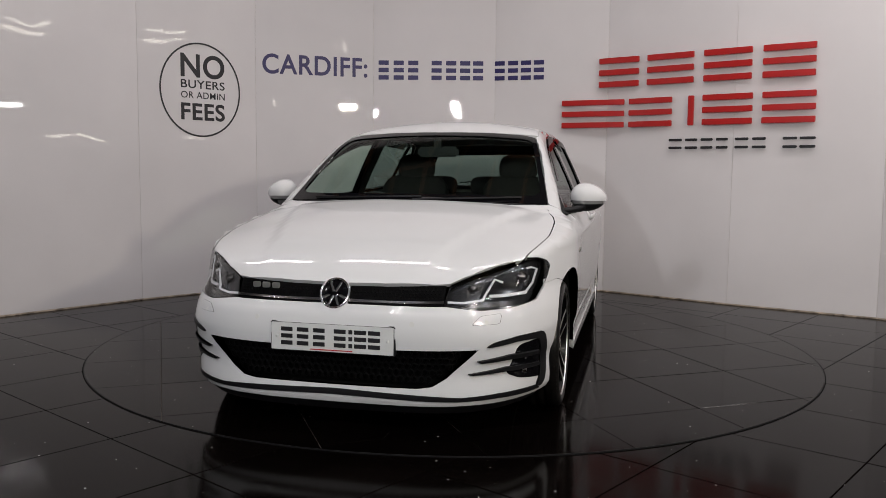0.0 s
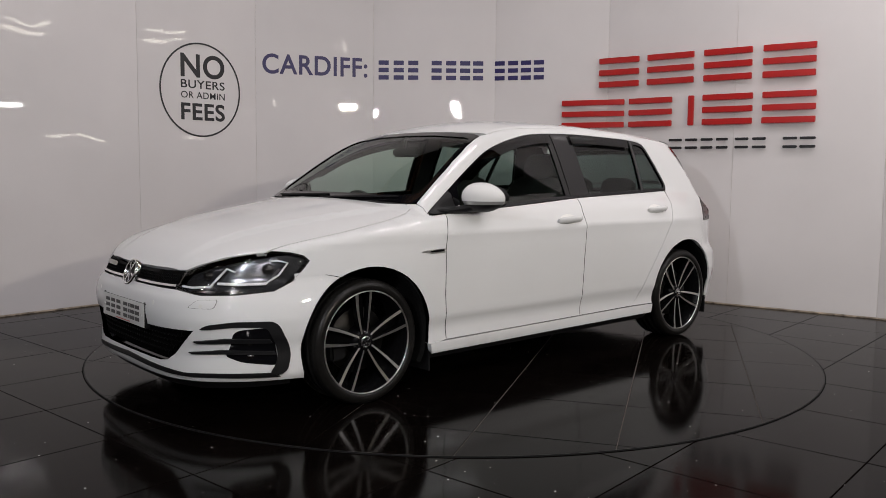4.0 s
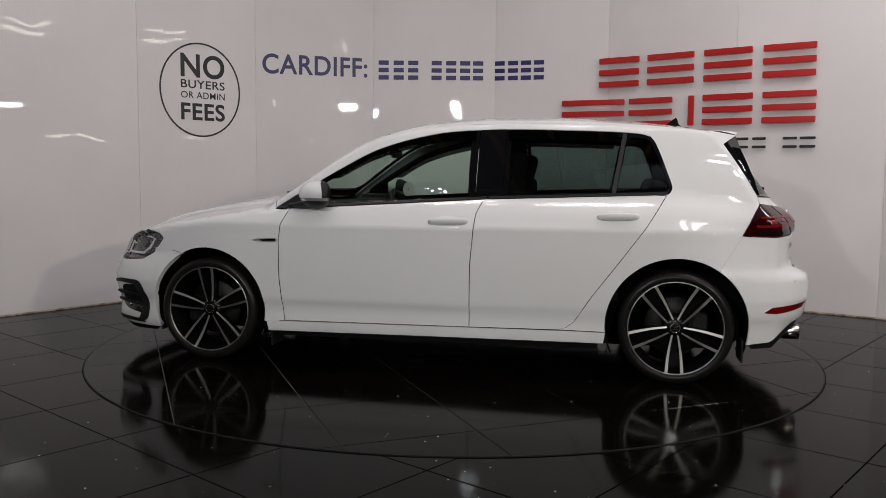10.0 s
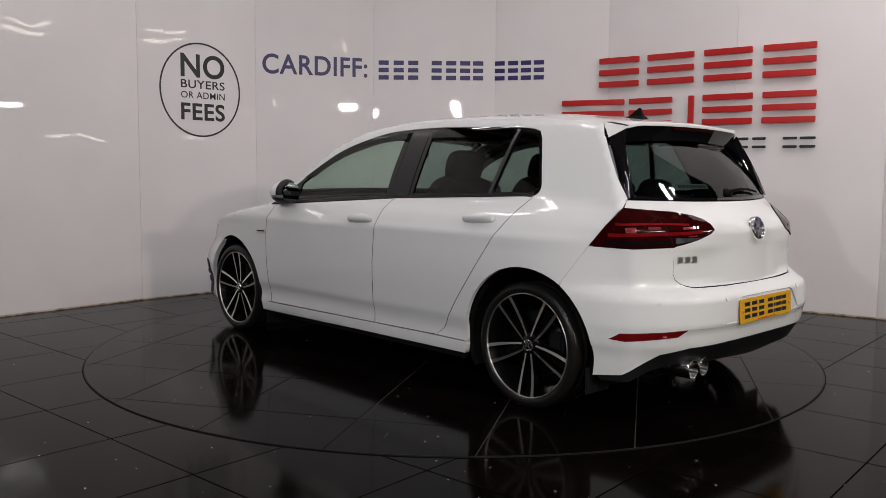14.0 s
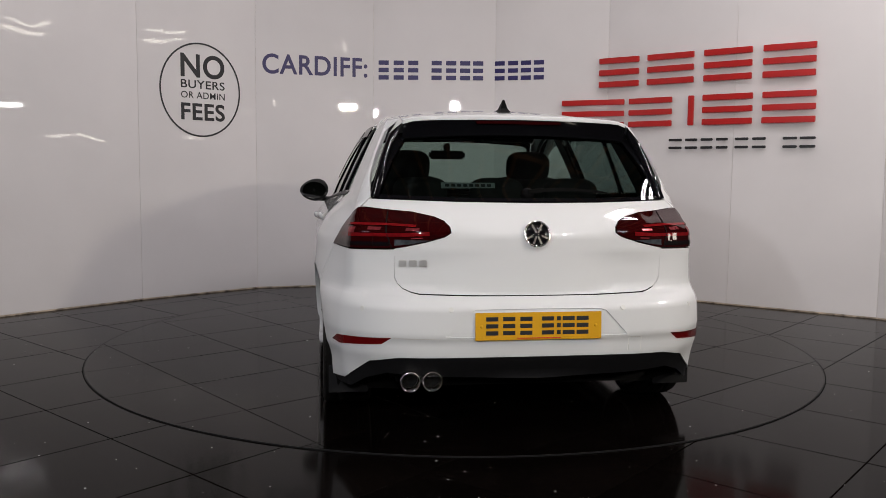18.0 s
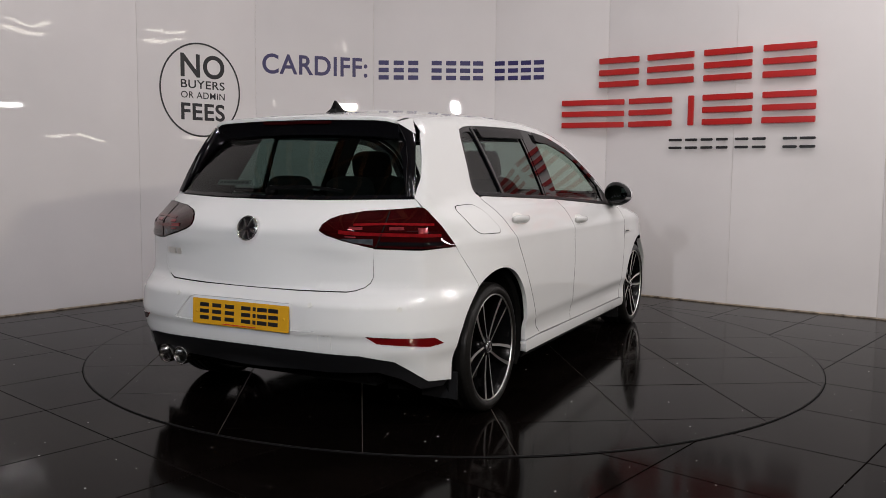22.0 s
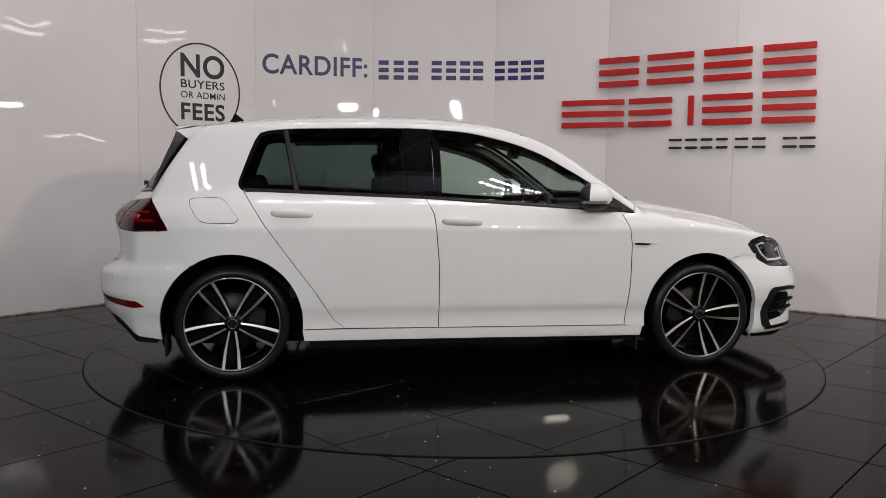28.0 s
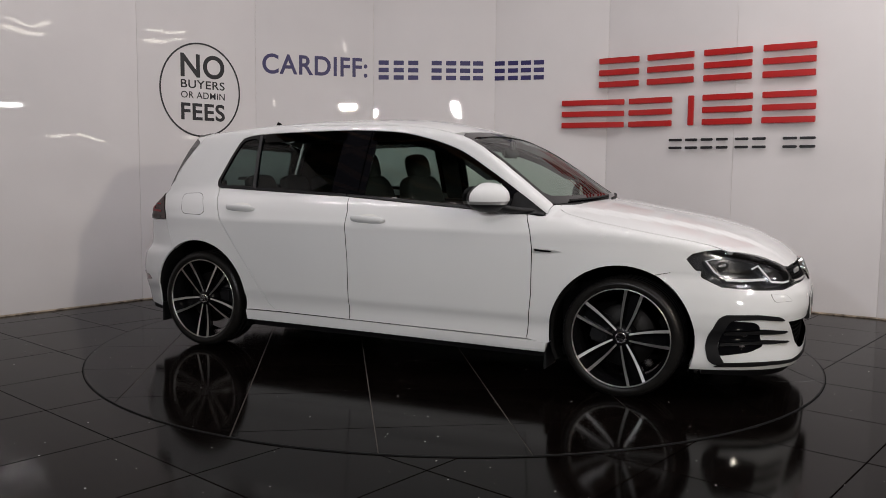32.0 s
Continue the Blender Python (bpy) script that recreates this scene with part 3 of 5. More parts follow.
def deck_tiles():
    vs, fs = lathe([(0.0, -0.0035), (TABLE_R - 0.003, -0.0035), (TABLE_R - 0.003, -0.011)], 128, "z")
    put("bed", mesh_of("bed", vs, fs, GROUT), turntable)
    vs, fs = lathe([(TABLE_R - 0.005, -0.011), (TABLE_R - 0.005, 0.0), (TABLE_R, 0.001), (TABLE_R, -0.011)], 128, "z")
    put("rim", mesh_of("rim", vs, fs, TRIM), turntable, "black steel edge strip")
    vs, fs = lathe([(TABLE_R, -0.0036), (TABLE_R + 0.006, -0.0036)], 128, "z")
    tagged(put("trim_ring", mesh_of("trim_ring", vs, fs, LINER)), "dark gap round the turntable", "trim", kind="structure")
    v, f = tile(PITCH - 0.004)
    whole = mesh_of("tile", v, f, FLOORBLACK)
    c, s = math.cos(radians(32.5)), math.sin(radians(32.5))
    rnd = random.Random(8)
    h = PITCH / 2 - 0.002
    for i in range(-5, 5):
        for j in range(-5, 5):
            u, w = 0.01 + PITCH * (i + 0.5), -0.007 + PITCH * (j + 0.5)
            poly = [((u + a) * c - (w + b) * s, (u + a) * s + (w + b) * c) for a, b in ((-h, -h), (h, -h), (h, h), (-h, h))]
            tilt = (rnd.gauss(0, 0.03), rnd.gauss(0, 0.03))
            if max(math.hypot(*p) for p in poly) < TABLE_R - 0.008:
                put("tile", whole, turntable, m=pose(u * c - w * s, u * s + w * c, 0, *tilt, 32.5))
                continue
            poly = clipped(poly)
            if len(poly) < 3:
                continue
            k = len(poly)
            vv = [(*p, 0.0) for p in poly] + [(*p, -0.0034) for p in poly]
            ff = [tuple(range(k))] + [(k + q, k + (q + 1) % k, (q + 1) % k, q) for q in range(k)]
            put("tile", mesh_of("tile", vv, ff, FLOORBLACK), turntable)


deck_tiles()
# ---- car ----
car = tagged(new("car"), "white five-door hatchback with black and silver alloy wheels", "car")
HUB_Z = 0.297
G = 0.0022
ARCH_F, ARCH_R = (1.312, 0.300, 0.356), (-1.317, 0.302, 0.366)
DOOR_FRONT = [(0.815, 0.886), (0.852, 0.80), (0.864, 0.71), (0.862, 0.49), (0.838, 0.252)]
B_LINE = [(-0.226, 0.262), (-0.229, 0.60), (-0.252, 0.874), (-0.285, 0.953)]
C_LINE = [(-0.70, 0.268), (-0.745, 0.278), (-0.79, 0.312), (-0.88, 0.453), (-1.018, 0.64), (-1.152, 0.824), (-1.254, 0.985)]
DLO_TOP = pchip([(-1.175, 1.300), (-1.12, 1.316), (-1.04, 1.324), (-0.80, 1.334), (-0.394, 1.342), (-0.236, 1.338), (-0.062, 1.327), (0.137, 1.290), (0.349, 1.224), (0.546, 1.118), (0.734, 1.003), (0.912, 0.888)])
DLO_BACK = [(-1.262, 0.992), (-1.276, 1.004), (-1.284, 1.020), (-1.284, 1.038), (-1.279, 1.055), (-1.229, 1.192), (-1.200, 1.262), (-1.188, 1.282), (-1.175, 1.298)]
EDGE_Y = pchip([(-1.60, 0.49), (-1.48, 0.507), (-1.1, 0.540), (-0.3, 0.552), (0.1, 0.560), (0.31, 0.585)])
BONNET_Y = pchip([(0.930, 0.708), (1.0, 0.738), (1.09, 0.766), (1.19, 0.780), (1.40, 0.784), (1.60, 0.760), (1.79, 0.718)])
SCREEN_EDGE = on_body("ahead", [(0.714, 0.942), (0.706, 0.965), (0.690, 1.011), (0.668, 1.081), (0.642, 1.154), (0.605, 1.243), (0.585, 1.280), (0.570, 1.306)])


def waist(x):
    return float(np.interp(x, [-1.28, -0.30, 0.50, 0.90], [0.992, 0.955, 0.906, 0.883]))


def shift(pts, d):
    return [(x + d, z) for x, z in pts]


def roof_z(x):
    return float(on_body("top", [(x, float(EDGE_Y(x)))])[0][2])


def bonnet_z(x):
    return float(on_body("top", [(x, float(BONNET_Y(x)))])[0][2])


def flank(x, z):
    """The exact place on the car's left flank."""
    return tuple(float(q) for q in on_body("side", [(x, z)])[0])


def flanks(pts):
    return [tuple(float(c) for c in q) for q in on_body("side", pts)]


def mirrored(half):
    """A closed outline from its half at y >= 0, first and last point on the middle."""
    return half + [(x, -y, z) for x, y, z in half[::-1] if abs(y) > 1e-6]


def mirrored2(half):
    return half + [(-a, b) for a, b in half[::-1] if abs(a) > 1e-6]


def seg(f, a, b, n=12):
    return [(float(x), float(f(x))) for x in np.linspace(a, b, n)]


def strip(path, width):
    """A narrow outline round a path in a view's plane."""
    p = [Vector(q) for q in path]
    left, right = [], []
    for i, q in enumerate(p):
        d = (p[min(i + 1, len(p) - 1)] - p[max(i - 1, 0)]).normalized()
        n = Vector((-d.y, d.x)) * width / 2
        left.append(tuple(q + n))
        right.append(tuple(q - n))
    return left + right[::-1]


def side_panels():
    wl = lambda xs: [(float(x), waist(x) - 0.002) for x in xs]
    df = panel("front_door", "side", shift(DOOR_FRONT, -G) + shift(B_LINE, G) + wl(np.linspace(-0.25, 0.78, 14)), PAINT, car, both=True)
    dr = panel("rear_door", "side", shift(B_LINE, -G)[::-1] + shift(C_LINE, G) + wl(np.linspace(-1.2, -0.34, 10)), PAINT, car, both=True)
    xs = np.linspace(0.965, 1.788, 24)
    wing = shift(DOOR_FRONT, G)[::-1] + [(0.862, 0.890), (0.915, 0.889), (0.925, 0.935), (0.945, 0.934)] + [(float(q[0]), float(q[2])) for q in on_body("top", [(x, float(BONNET_Y(x)) + 0.0025) for x in xs])]
    wing += [(1.76, 0.742), (1.70, 0.738), (1.637, 0.722), (1.612, 0.697), (1.645, 0.655), (1.673, 0.628), (1.556, 0.635)] + arc(*ARCH_F, 63, 189) + [(0.94, 0.236)]
    wings = panel("front_wing", "side", wing, PAINT, car, both=True, skirt=0.02)
    quarter = DLO_BACK + [(-1.175, 1.303), (-1.12, 1.319), (-1.04, 1.327), (-1.0, 1.329)] + [(float(x), roof_z(x)) for x in np.linspace(-1.0, -1.482, 12)]
    quarter += [(-1.552, 1.262), (-1.64, 1.125), (-1.722, 0.99), (-1.728, 0.95), (-1.632, 0.785), (-1.527, 0.620)]
    quarter += arc(*ARCH_R, 124, -6, 30) + [(-0.94, 0.2665)] + shift(C_LINE, -G) + [(-1.243, 0.992)]
    quarters = panel("rear_quarter", "side", quarter, PAINT, car, both=True, skirt=0.02)
    rail = [(float(x), float(DLO_TOP(x)) + 0.003) for x in np.linspace(-1.0, 0.912, 40)] + [(0.922, 0.935)]
    rail += [(float(q[0]) - 0.002, float(q[2])) for q in SCREEN_EDGE] + [(float(x), roof_z(x)) for x in np.linspace(0.28, -1.0, 26)]
    panel("roof_rail", "side", rail, PAINT, car, both=True, skirt=0.02)
    sill = [(0.945, 0.243), (0.845, 0.246), (-0.22, 0.257), (-0.72, 0.262), (-0.955, 0.261), (-0.945, 0.206), (0.0, 0.200), (0.935, 0.192)]
    panel("sill", "side", sill, PAINT, car, both=True, skirt=0.03, lift=0.006)
    low = [(0.93, 0.194), (0.0, 0.202), (-0.925, 0.208), (-0.91, 0.160), (0.91, 0.150)]
    panel("sill_skirt", "side", low, TRIM, car, "black plastic skirt", both=True, lift=-0.012, skirt=0.03)
    # painted flanges behind the wing and bumper seams
    panel("seam_flange", "side", strip([(-1.640, 0.792), (-1.575, 0.695), (-1.520, 0.612)], 0.03), PAINT, car, both=True, lift=-0.0035, skirt=0, res=0.02)
    panel("seam_flange", "side", strip([(1.680, 0.626), (1.60, 0.631), (1.545, 0.634)], 0.03), PAINT, car, both=True, lift=-0.0035, skirt=0, res=0.02)
    # dark structure behind the door gaps
    inner = [(0.90, 0.86), (0.92, 0.26), (-0.72, 0.25), (-0.95, 0.45), (-1.24, 0.955), (-0.30, 0.91)]
    panel("door_structure", "side", inner, LINER, car, both=True, lift=-0.014, skirt=0, res=0.08)
    # badge on the wing
    panel("wing_badge", "side", [(1.022, 0.709), (0.99, 0.716), (0.872, 0.722), (0.872, 0.700), (0.96, 0.699)], ALLOY, wings, "small chrome badge", both=True, lift=0.004, skirt=0.005, res=0.02, step=0.01)
    panel("badge_inlay", "side", [(0.975, 0.712), (0.88, 0.717), (0.88, 0.706), (0.96, 0.704)], GLOSSBLACK, wings, both=True, lift=0.0055, skirt=0.002, res=0.02, step=0.01)
    # door handles
    for doors, x0, x1, z in ((df, 0.006, -0.214, 0.833), (dr, -0.897, -1.114, 0.874)):
        v, f = [], []
        n, k = 20, 12
        for i in range(n + 1):
            t = i / n
            x = x0 + (x1 - x0) * t
            body = on_body("side", [(x, z)])[0][1]
            e = math.sqrt(max(0.0, 1 - abs(2 * t - 1) ** 4))
            gap = 0.020 * math.sin(math.pi * t) ** 0.5
            for j in range(k):
                a = 2 * math.pi * j / k
                v.append((x, body + gap + 0.006 + (0.009 * math.cos(a) - 0.020 * max(0.0, -math.sin(a) - 0.25)) * e, z + (0.021 * math.sin(a)) * (0.35 + 0.65 * e) + 0.004 * (2 * t - 1)))
        for i in range(n):
            for j in range(k):
                f.append((i * k + j, i * k + (j + 1) % k, (i + 1) * k + (j + 1) % k, (i + 1) * k + j))
        f += [tuple(range(k)), tuple(range(n * k, n * k + k))]
        for d, sgn in zip(doors, (1, -1)):
            w = [(a, sgn * b, c) for a, b, c in v]
            put("door_handle", mesh_of("door_handle", w, f if sgn > 0 else [q[::-1] for q in f], PAINT, True), d)
        cup = [((x0 + x1) / 2 + 0.075 * math.cos(a), z + 0.003 + 0.028 * math.sin(a)) for a in np.linspace(0, 2 * math.pi, 24, endpoint=False)]
        panel("handle_cup", "side", cup, CUP, doors, both=True, lift=0.0006, skirt=0, res=0.02)
    # fuel flap, on the right side alone
    flap = rounded([(-1.545, 0.948), (-1.36, 0.955), (-1.278, 0.845), (-1.30, 0.826), (-1.475, 0.828)], 0.045)
    cx, cz = -1.40, 0.888
    ring = [(cx + (x - cx) * 1.022, cz + (z - cz) * 1.042) for x, z in flap]
    for nm, line, cut, material, lift in (("flap_gap", ring, [flap], LINER, 0.0012), ("fuel_flap", flap, [], PAINT, 0.0014)):
        v, f, n = sheet("side", line, cut, lift=lift, skirt=0.001, res=0.015, step=0.008)
        put(nm, shaded(mesh_of(nm, [(a, -b, c) for a, b, c in v], [q[::-1] for q in f], material, True), [(a, -b, c) for a, b, c in n]), quarters[1])
    return df, dr


def side_glass(df, dr):
    base = lambda a, b, n=10: [(float(x), waist(x) + 0.001) for x in np.linspace(a, b, n)]
    top = lambda a, b, d=0.0, n=16: [(float(x), float(DLO_TOP(x)) - d) for x in np.linspace(a, b, n)]
    sail = base(0.912, 0.70, 5) + [(0.715, 0.99)] + top(0.735, 0.90, 0.0, 6)
    panel("mirror_sail", "side", sail, TRIM, df, both=True, lift=-0.002, skirt=0.015)
    front = base(0.698, -0.235, 12) + [(-0.232, 1.1)] + top(-0.232, 0.73, 0.0, 26) + [(0.713, 0.99)]
    pane_f = [(float(x), waist(x) + 0.020) for x in np.linspace(0.672, -0.195, 12)] + [(-0.190, 1.1)] + [(float(x), float(DLO_TOP(x)) - 0.026) for x in np.linspace(-0.19, 0.66, 24)]
    panel("window_frame", "side", front, GLOSSBLACK, df, holes=[pane_f], both=True, lift=-0.001, skirt=0.012)
    panel("window_pane", "side", pane_f, GLASS, df, both=True, lift=-0.008, skirt=0)
    pillar = base(-0.237, -0.385, 4) + top(-0.385, -0.237, 0.0, 5)
    panel("pillar_trim", "side", pillar, GLOSSBLACK, dr, "gloss black pillar trim", both=True, lift=0.001, skirt=0.015)
    rear = base(-0.387, -1.262, 12) + DLO_BACK + top(-1.175, -0.387, 0.0, 20)
    pane_r = [(float(x), waist(x) + 0.020) for x in np.linspace(-0.415, -0.965, 9)] + [(-1.022, 1.298)] + [(float(x), float(DLO_TOP(x)) - 0.026) for x in np.linspace(-1.0, -0.415, 12)]
    quart = rounded([(-0.995, waist(-0.995) + 0.020), (-1.252, 1.010), (-1.268, 1.035), (-1.212, 1.19), (-1.170, 1.282), (-1.12, 1.296), (-1.05, 1.300)], 0.03)
    panel("window_frame", "side", rear, GLOSSBLACK, dr, holes=[pane_r, quart], both=True, lift=-0.001, skirt=0.012)
    panel("window_pane", "side", pane_r, PRIVACY, dr, both=True, lift=-0.008, skirt=0)
    panel("quarter_pane", "side", quart, PRIVACY, dr, both=True, lift=-0.008, skirt=0)
    panel("divider", "side", strip([(-0.98, 0.995), (-1.035, 1.318)], 0.022), STAINLESS, dr, "satin black window divider", both=True, lift=0.003, skirt=0.006)
    # rain deflectors over the windows
    panel("rain_deflector", "side", [(float(x), float(DLO_TOP(x)) - 0.008) for x in np.linspace(0.64, -0.215, 22)] + [(float(x), float(DLO_TOP(x)) - 0.060) for x in np.linspace(-0.215, 0.55, 20)], SMOKE, df, "smoked rain deflector", both=True, lift=0.012, skirt=0.004)
    panel("rain_deflector", "side", [(float(x), float(DLO_TOP(x)) - 0.008) for x in np.linspace(-0.40, -1.0, 14)] + [(float(x), float(DLO_TOP(x)) - 0.060) for x in np.linspace(-0.98, -0.40, 14)], SMOKE, dr, "smoked rain deflector", both=True, lift=0.012, skirt=0.004)
    panel("waist_strip", "side", strip([(float(x), waist(x) + 0.007) for x in np.linspace(0.90, -0.30, 14)], 0.014), TRIM, df, both=True, lift=0.004, skirt=0.006)
    panel("waist_strip", "side", strip([(float(x), waist(x) + 0.007) for x in np.linspace(-0.31, -1.26, 12)], 0.014), TRIM, dr, both=True, lift=0.004, skirt=0.006)


def mirrors(df):
    n, k = 18, 28
    for d, sg in zip(df, (1, -1)):
        base = put("mirror", mesh_of("mirror", [], [], TRIM), d)
        c = np.array((0.615, 0.905, 0.970))

        def shell(lo, hi, material, name, grow=1.0, label="", ahead=None):
            vs, fs = [], []
            for i in range(n + 1):
                a = lo + (hi - lo) * i / n
                for j in range(k):
                    b = 2 * math.pi * j / k
                    x, y, z = math.cos(a) * math.cos(b), math.cos(a) * math.sin(b), math.sin(a)
                    x = math.copysign(abs(x) ** 0.85, x)
                    if x < 0:
                        x *= 0.62
                    q = np.array((0.118 * x, 0.098 * y * (1 - 0.10 * x), 0.077 * z * (1 - 0.16 * y))) * grow
                    vs.append((c[0] + q[0] - 0.03 * q[1] / 0.1, sg * (c[1] + q[1]), c[2] + q[2] - 0.004 * y))
            for i in range(n):
                for j in range(k):
                    fs.append((i * k + j, i * k + (j + 1) % k, (i + 1) * k + (j + 1) % k, (i + 1) * k + j))
            if ahead is not None:
                mid = lambda q: sum(vs[i][0] + 0.03 * (sg * vs[i][1] - c[1]) / 0.1 for i in q) / len(q) - c[0]
                fs = [q for q in fs if (mid(q) > -0.012) == ahead]
            else:
                fs.append(tuple(range(k)))
            return put(name, mesh_of(name, vs, fs if sg > 0 else [q[::-1] for q in fs], material, True), base, label)

        shell(-0.22, math.pi / 2, PAINT, "mirror_cap", 1.0, "white painted cap", True)
        shell(-0.22, math.pi / 2, TRIM, "mirror_back", 0.99, "black plastic back", False)
        shell(-0.48, -0.20, AMBER, "mirror_indicator", 0.985, "clear indicator strip")
        shell(-math.pi / 2, -0.46, TRIM, "mirror_shell", 0.985)
        g = [(0.553 - 0.010 - 0.024 * math.cos(a), sg * (0.905 + 0.080 * math.cos(a)), 0.970 + 0.058 * math.sin(a)) for a in np.linspace(0, 2 * math.pi, 24, endpoint=False)]
        put("mirror_pane", mesh_of("mirror_pane", g, [tuple(range(24))], MIRROR), base)
        # foot from the sail to the head
        vs, fs = [], []
        path = [((0.80, 0.790, 0.905), 0.050, 0.014), ((0.76, 0.83, 0.905), 0.05, 0.018), ((0.69, 0.875, 0.915), 0.055, 0.022), ((0.64, 0.915, 0.935), 0.05, 0.02)]
        for p, a, b in path:
            vs += [(p[0] + a * math.cos(t), sg * p[1], p[2] + b * math.sin(t)) for t in np.linspace(0, 2 * math.pi, 12, endpoint=False)]
        for i in range(len(path) - 1):
            fs += [(i * 12 + j, i * 12 + (j + 1) % 12, (i + 1) * 12 + (j + 1) % 12, (i + 1) * 12 + j) for j in range(12)]
        put("mirror_foot", mesh_of("mirror_foot", vs, fs, TRIM, True), base)


def top_panels():
    edge = [(float(x), float(BONNET_Y(x)) - 0.003) for x in np.linspace(0.955, 1.785, 20)]
    half = [(1.052, 0.0), (1.04, 0.30), (1.0, 0.52), (0.948, 0.66)] + edge + [(1.800, 0.708), (1.892, 0.622), (1.977, 0.535), (2.029, 0.459), (2.045, 0.40), (2.064, 0.2), (2.070, 0)]
    bon = panel("bonnet", "top", half + [(x, -y) for x, y in half[::-1] if y > 0], PAINT, car, skirt=0.02)
    cowl = [(1.056, 0.0), (1.044, 0.30), (1.004, 0.52), (0.950, 0.665)]
    low = [(0.905, 0.66), (0.955, 0.52), (0.995, 0.30), (1.01, 0.0)]
    panel("cowl", "top", cowl + low + [(x, -y) for x, y in low[::-1] if y > 0] + [(x, -y) for x, y in cowl[::-1] if y > 0], TRIM, car, "black plastic cowl", lift=-0.004, skirt=0.03)
    roof = [(float(x), float(EDGE_Y(x)) - 0.002) for x in np.linspace(-1.478, 0.29, 40)]
    roof = [(-1.492, 0.0), (-1.490, 0.25)] + roof + [(0.325, 0.40), (0.345, 0.20), (0.352, 0.0)]
    rf = panel("roof", "top", roof + [(x, -y) for x, y in roof[::-1] if y > 0], PAINT, car, skirt=0.02)
    # shark-fin aerial
    prof = [(-1.250, 0.0), (-1.29, 0.012), (-1.328, 0.048), (-1.345, 0.058), (-1.352, 0.05), (-1.362, 0.018), (-1.385, 0.0)]
    zr = float(Z_ROOF(-1.32)) - 0.002
    vs = [(x, 0.0 + w * (0.028 if h < 0.005 else 0.016 if h < 0.03 else 0.005), zr + h - (x + 1.32) * -0.06) for w in (-1, 1) for x, h in prof]
    k = len(prof)
    fs = [tuple(range(k)), tuple(range(2 * k - 1, k - 1, -1))] + [(i, i + 1, k + i + 1, k + i) for i in range(k - 1)]
    put("aerial", mesh_of("aerial", vs, fs, GRILLE), rf, "black shark-fin aerial")
    # windscreen
    side = [(float(q[1]) - 0.001, float(q[2])) for q in SCREEN_EDGE]
    ws = [(0.0, 0.953), (0.30, 0.951), (0.534, 0.946), (0.660, 0.941)] + side + [(0.50, 1.322), (0.25, 1.340), (0.0, 1.345)]
    pane = [(0.0, 0.985), (0.30, 0.983), (0.534, 0.980), (0.640, 0.982), (0.668, 1.0), (0.662, 1.02), (0.642, 1.081), (0.616, 1.154), (0.580, 1.243), (0.562, 1.278), (0.535, 1.292), (0.49, 1.300), (0.25, 1.316), (0.0, 1.320)]
    screen = panel("windscreen", "ahead", mirrored2(ws), GLOSSBLACK, car, "windscreen with a black border", holes=[mirrored2(pane)], lift=-0.001, skirt=0.012)
    panel("windscreen_pane", "ahead", mirrored2(pane), GLASS, screen, lift=-0.006, skirt=0)
    for y0, y1, nm in ((-0.55, 0.06, "wiper"), (0.02, 0.58, "wiper")):
        vs, fs = [], []
        pts = on_body("ahead", [(y0 + (y1 - y0) * t, 0.957 + 0.016 * t) for t in np.linspace(0, 1, 12)])
        for i, p in enumerate(pts):
            vs += [(p[0] + dx + 0.006, p[1], p[2] + dz) for dx, dz in ((0.002, -0.006), (0.012, -0.003), (0.010, 0.005), (0.0, 0.004))]
        for i in range(11):
            fs += [(i * 4 + j, i * 4 + (j + 1) % 4, i * 4 + 4 + (j + 1) % 4, i * 4 + 4 + j) for j in range(4)]
        put(nm, mesh_of(nm, vs, fs, TRIM), car)
    return bon, rf


def roundel(parent, at, r):
    """Round chrome emblem: a ring with plain bars on a dark disc."""
    v, f = lathe([(0.0, 0.006), (r * 0.80, 0.004), (r * 0.84, 0.0)], 40, "x")
    base = put("emblem", mesh_of("emblem", v, f, GLOSSBLACK, True), parent, "round chrome emblem", at)
    v, f = lathe([(r * 0.82, 0.0), (r * 0.84, 0.009), (r * 0.91, 0.012), (r * 0.98, 0.008), (r, 0.0), (r, -0.012)], 40, "x")
    put("emblem_ring", mesh_of("emblem_ring", v, f, CHROME, True), base)
    for a, r0, r1 in ((28, 0.10, 0.80), (-28, 0.10, 0.80), (158, 0.16, 0.80), (202, 0.16, 0.80), (112, 0.34, 0.80), (-112, 0.34, 0.80)):
        part("emblem_bar", box(0.003, 0.010, -r * 0.072, r * 0.072, r * r0, r * r1, 0.002, pose(0, 0, 0, a)), CHROME, base)


def plate(parent, at, material, name):
    """Number plate, its face to +x; the characters are plain bars."""
    p = part(name, box(-0.004, 0.0, -0.26, 0.26, -0.0555, 0.0555, 0.0015), material, parent)
    p.matrix_basis = at
    for y in (-0.205, -0.147, -0.104, -0.061, 0.028, 0.098, 0.167):
        w = 0.016 if abs(y + 0.104) < 0.001 else 0.05
        y0 = y if w > 0.02 else y + 0.015
        for z in (-0.035, -0.007, 0.021):
            part("plate_bar", box(0.0, 0.0012, -y0 - w, -y0, z, z + 0.017), SIGNBLACK, p)
    part("plate_line", box(0.0, 0.001, -0.09, 0.09, -0.050, -0.046), RED, p)
    for y in (-0.235, 0.235):
        v, f = lathe([(0.0, 0.003), (0.006, 0.0025), (0.007, 0.0)], 12, "x")
        put("plate_screw", mesh_of("plate_screw", [(a, b + y, c) for a, b, c in v], f, material, True), p)


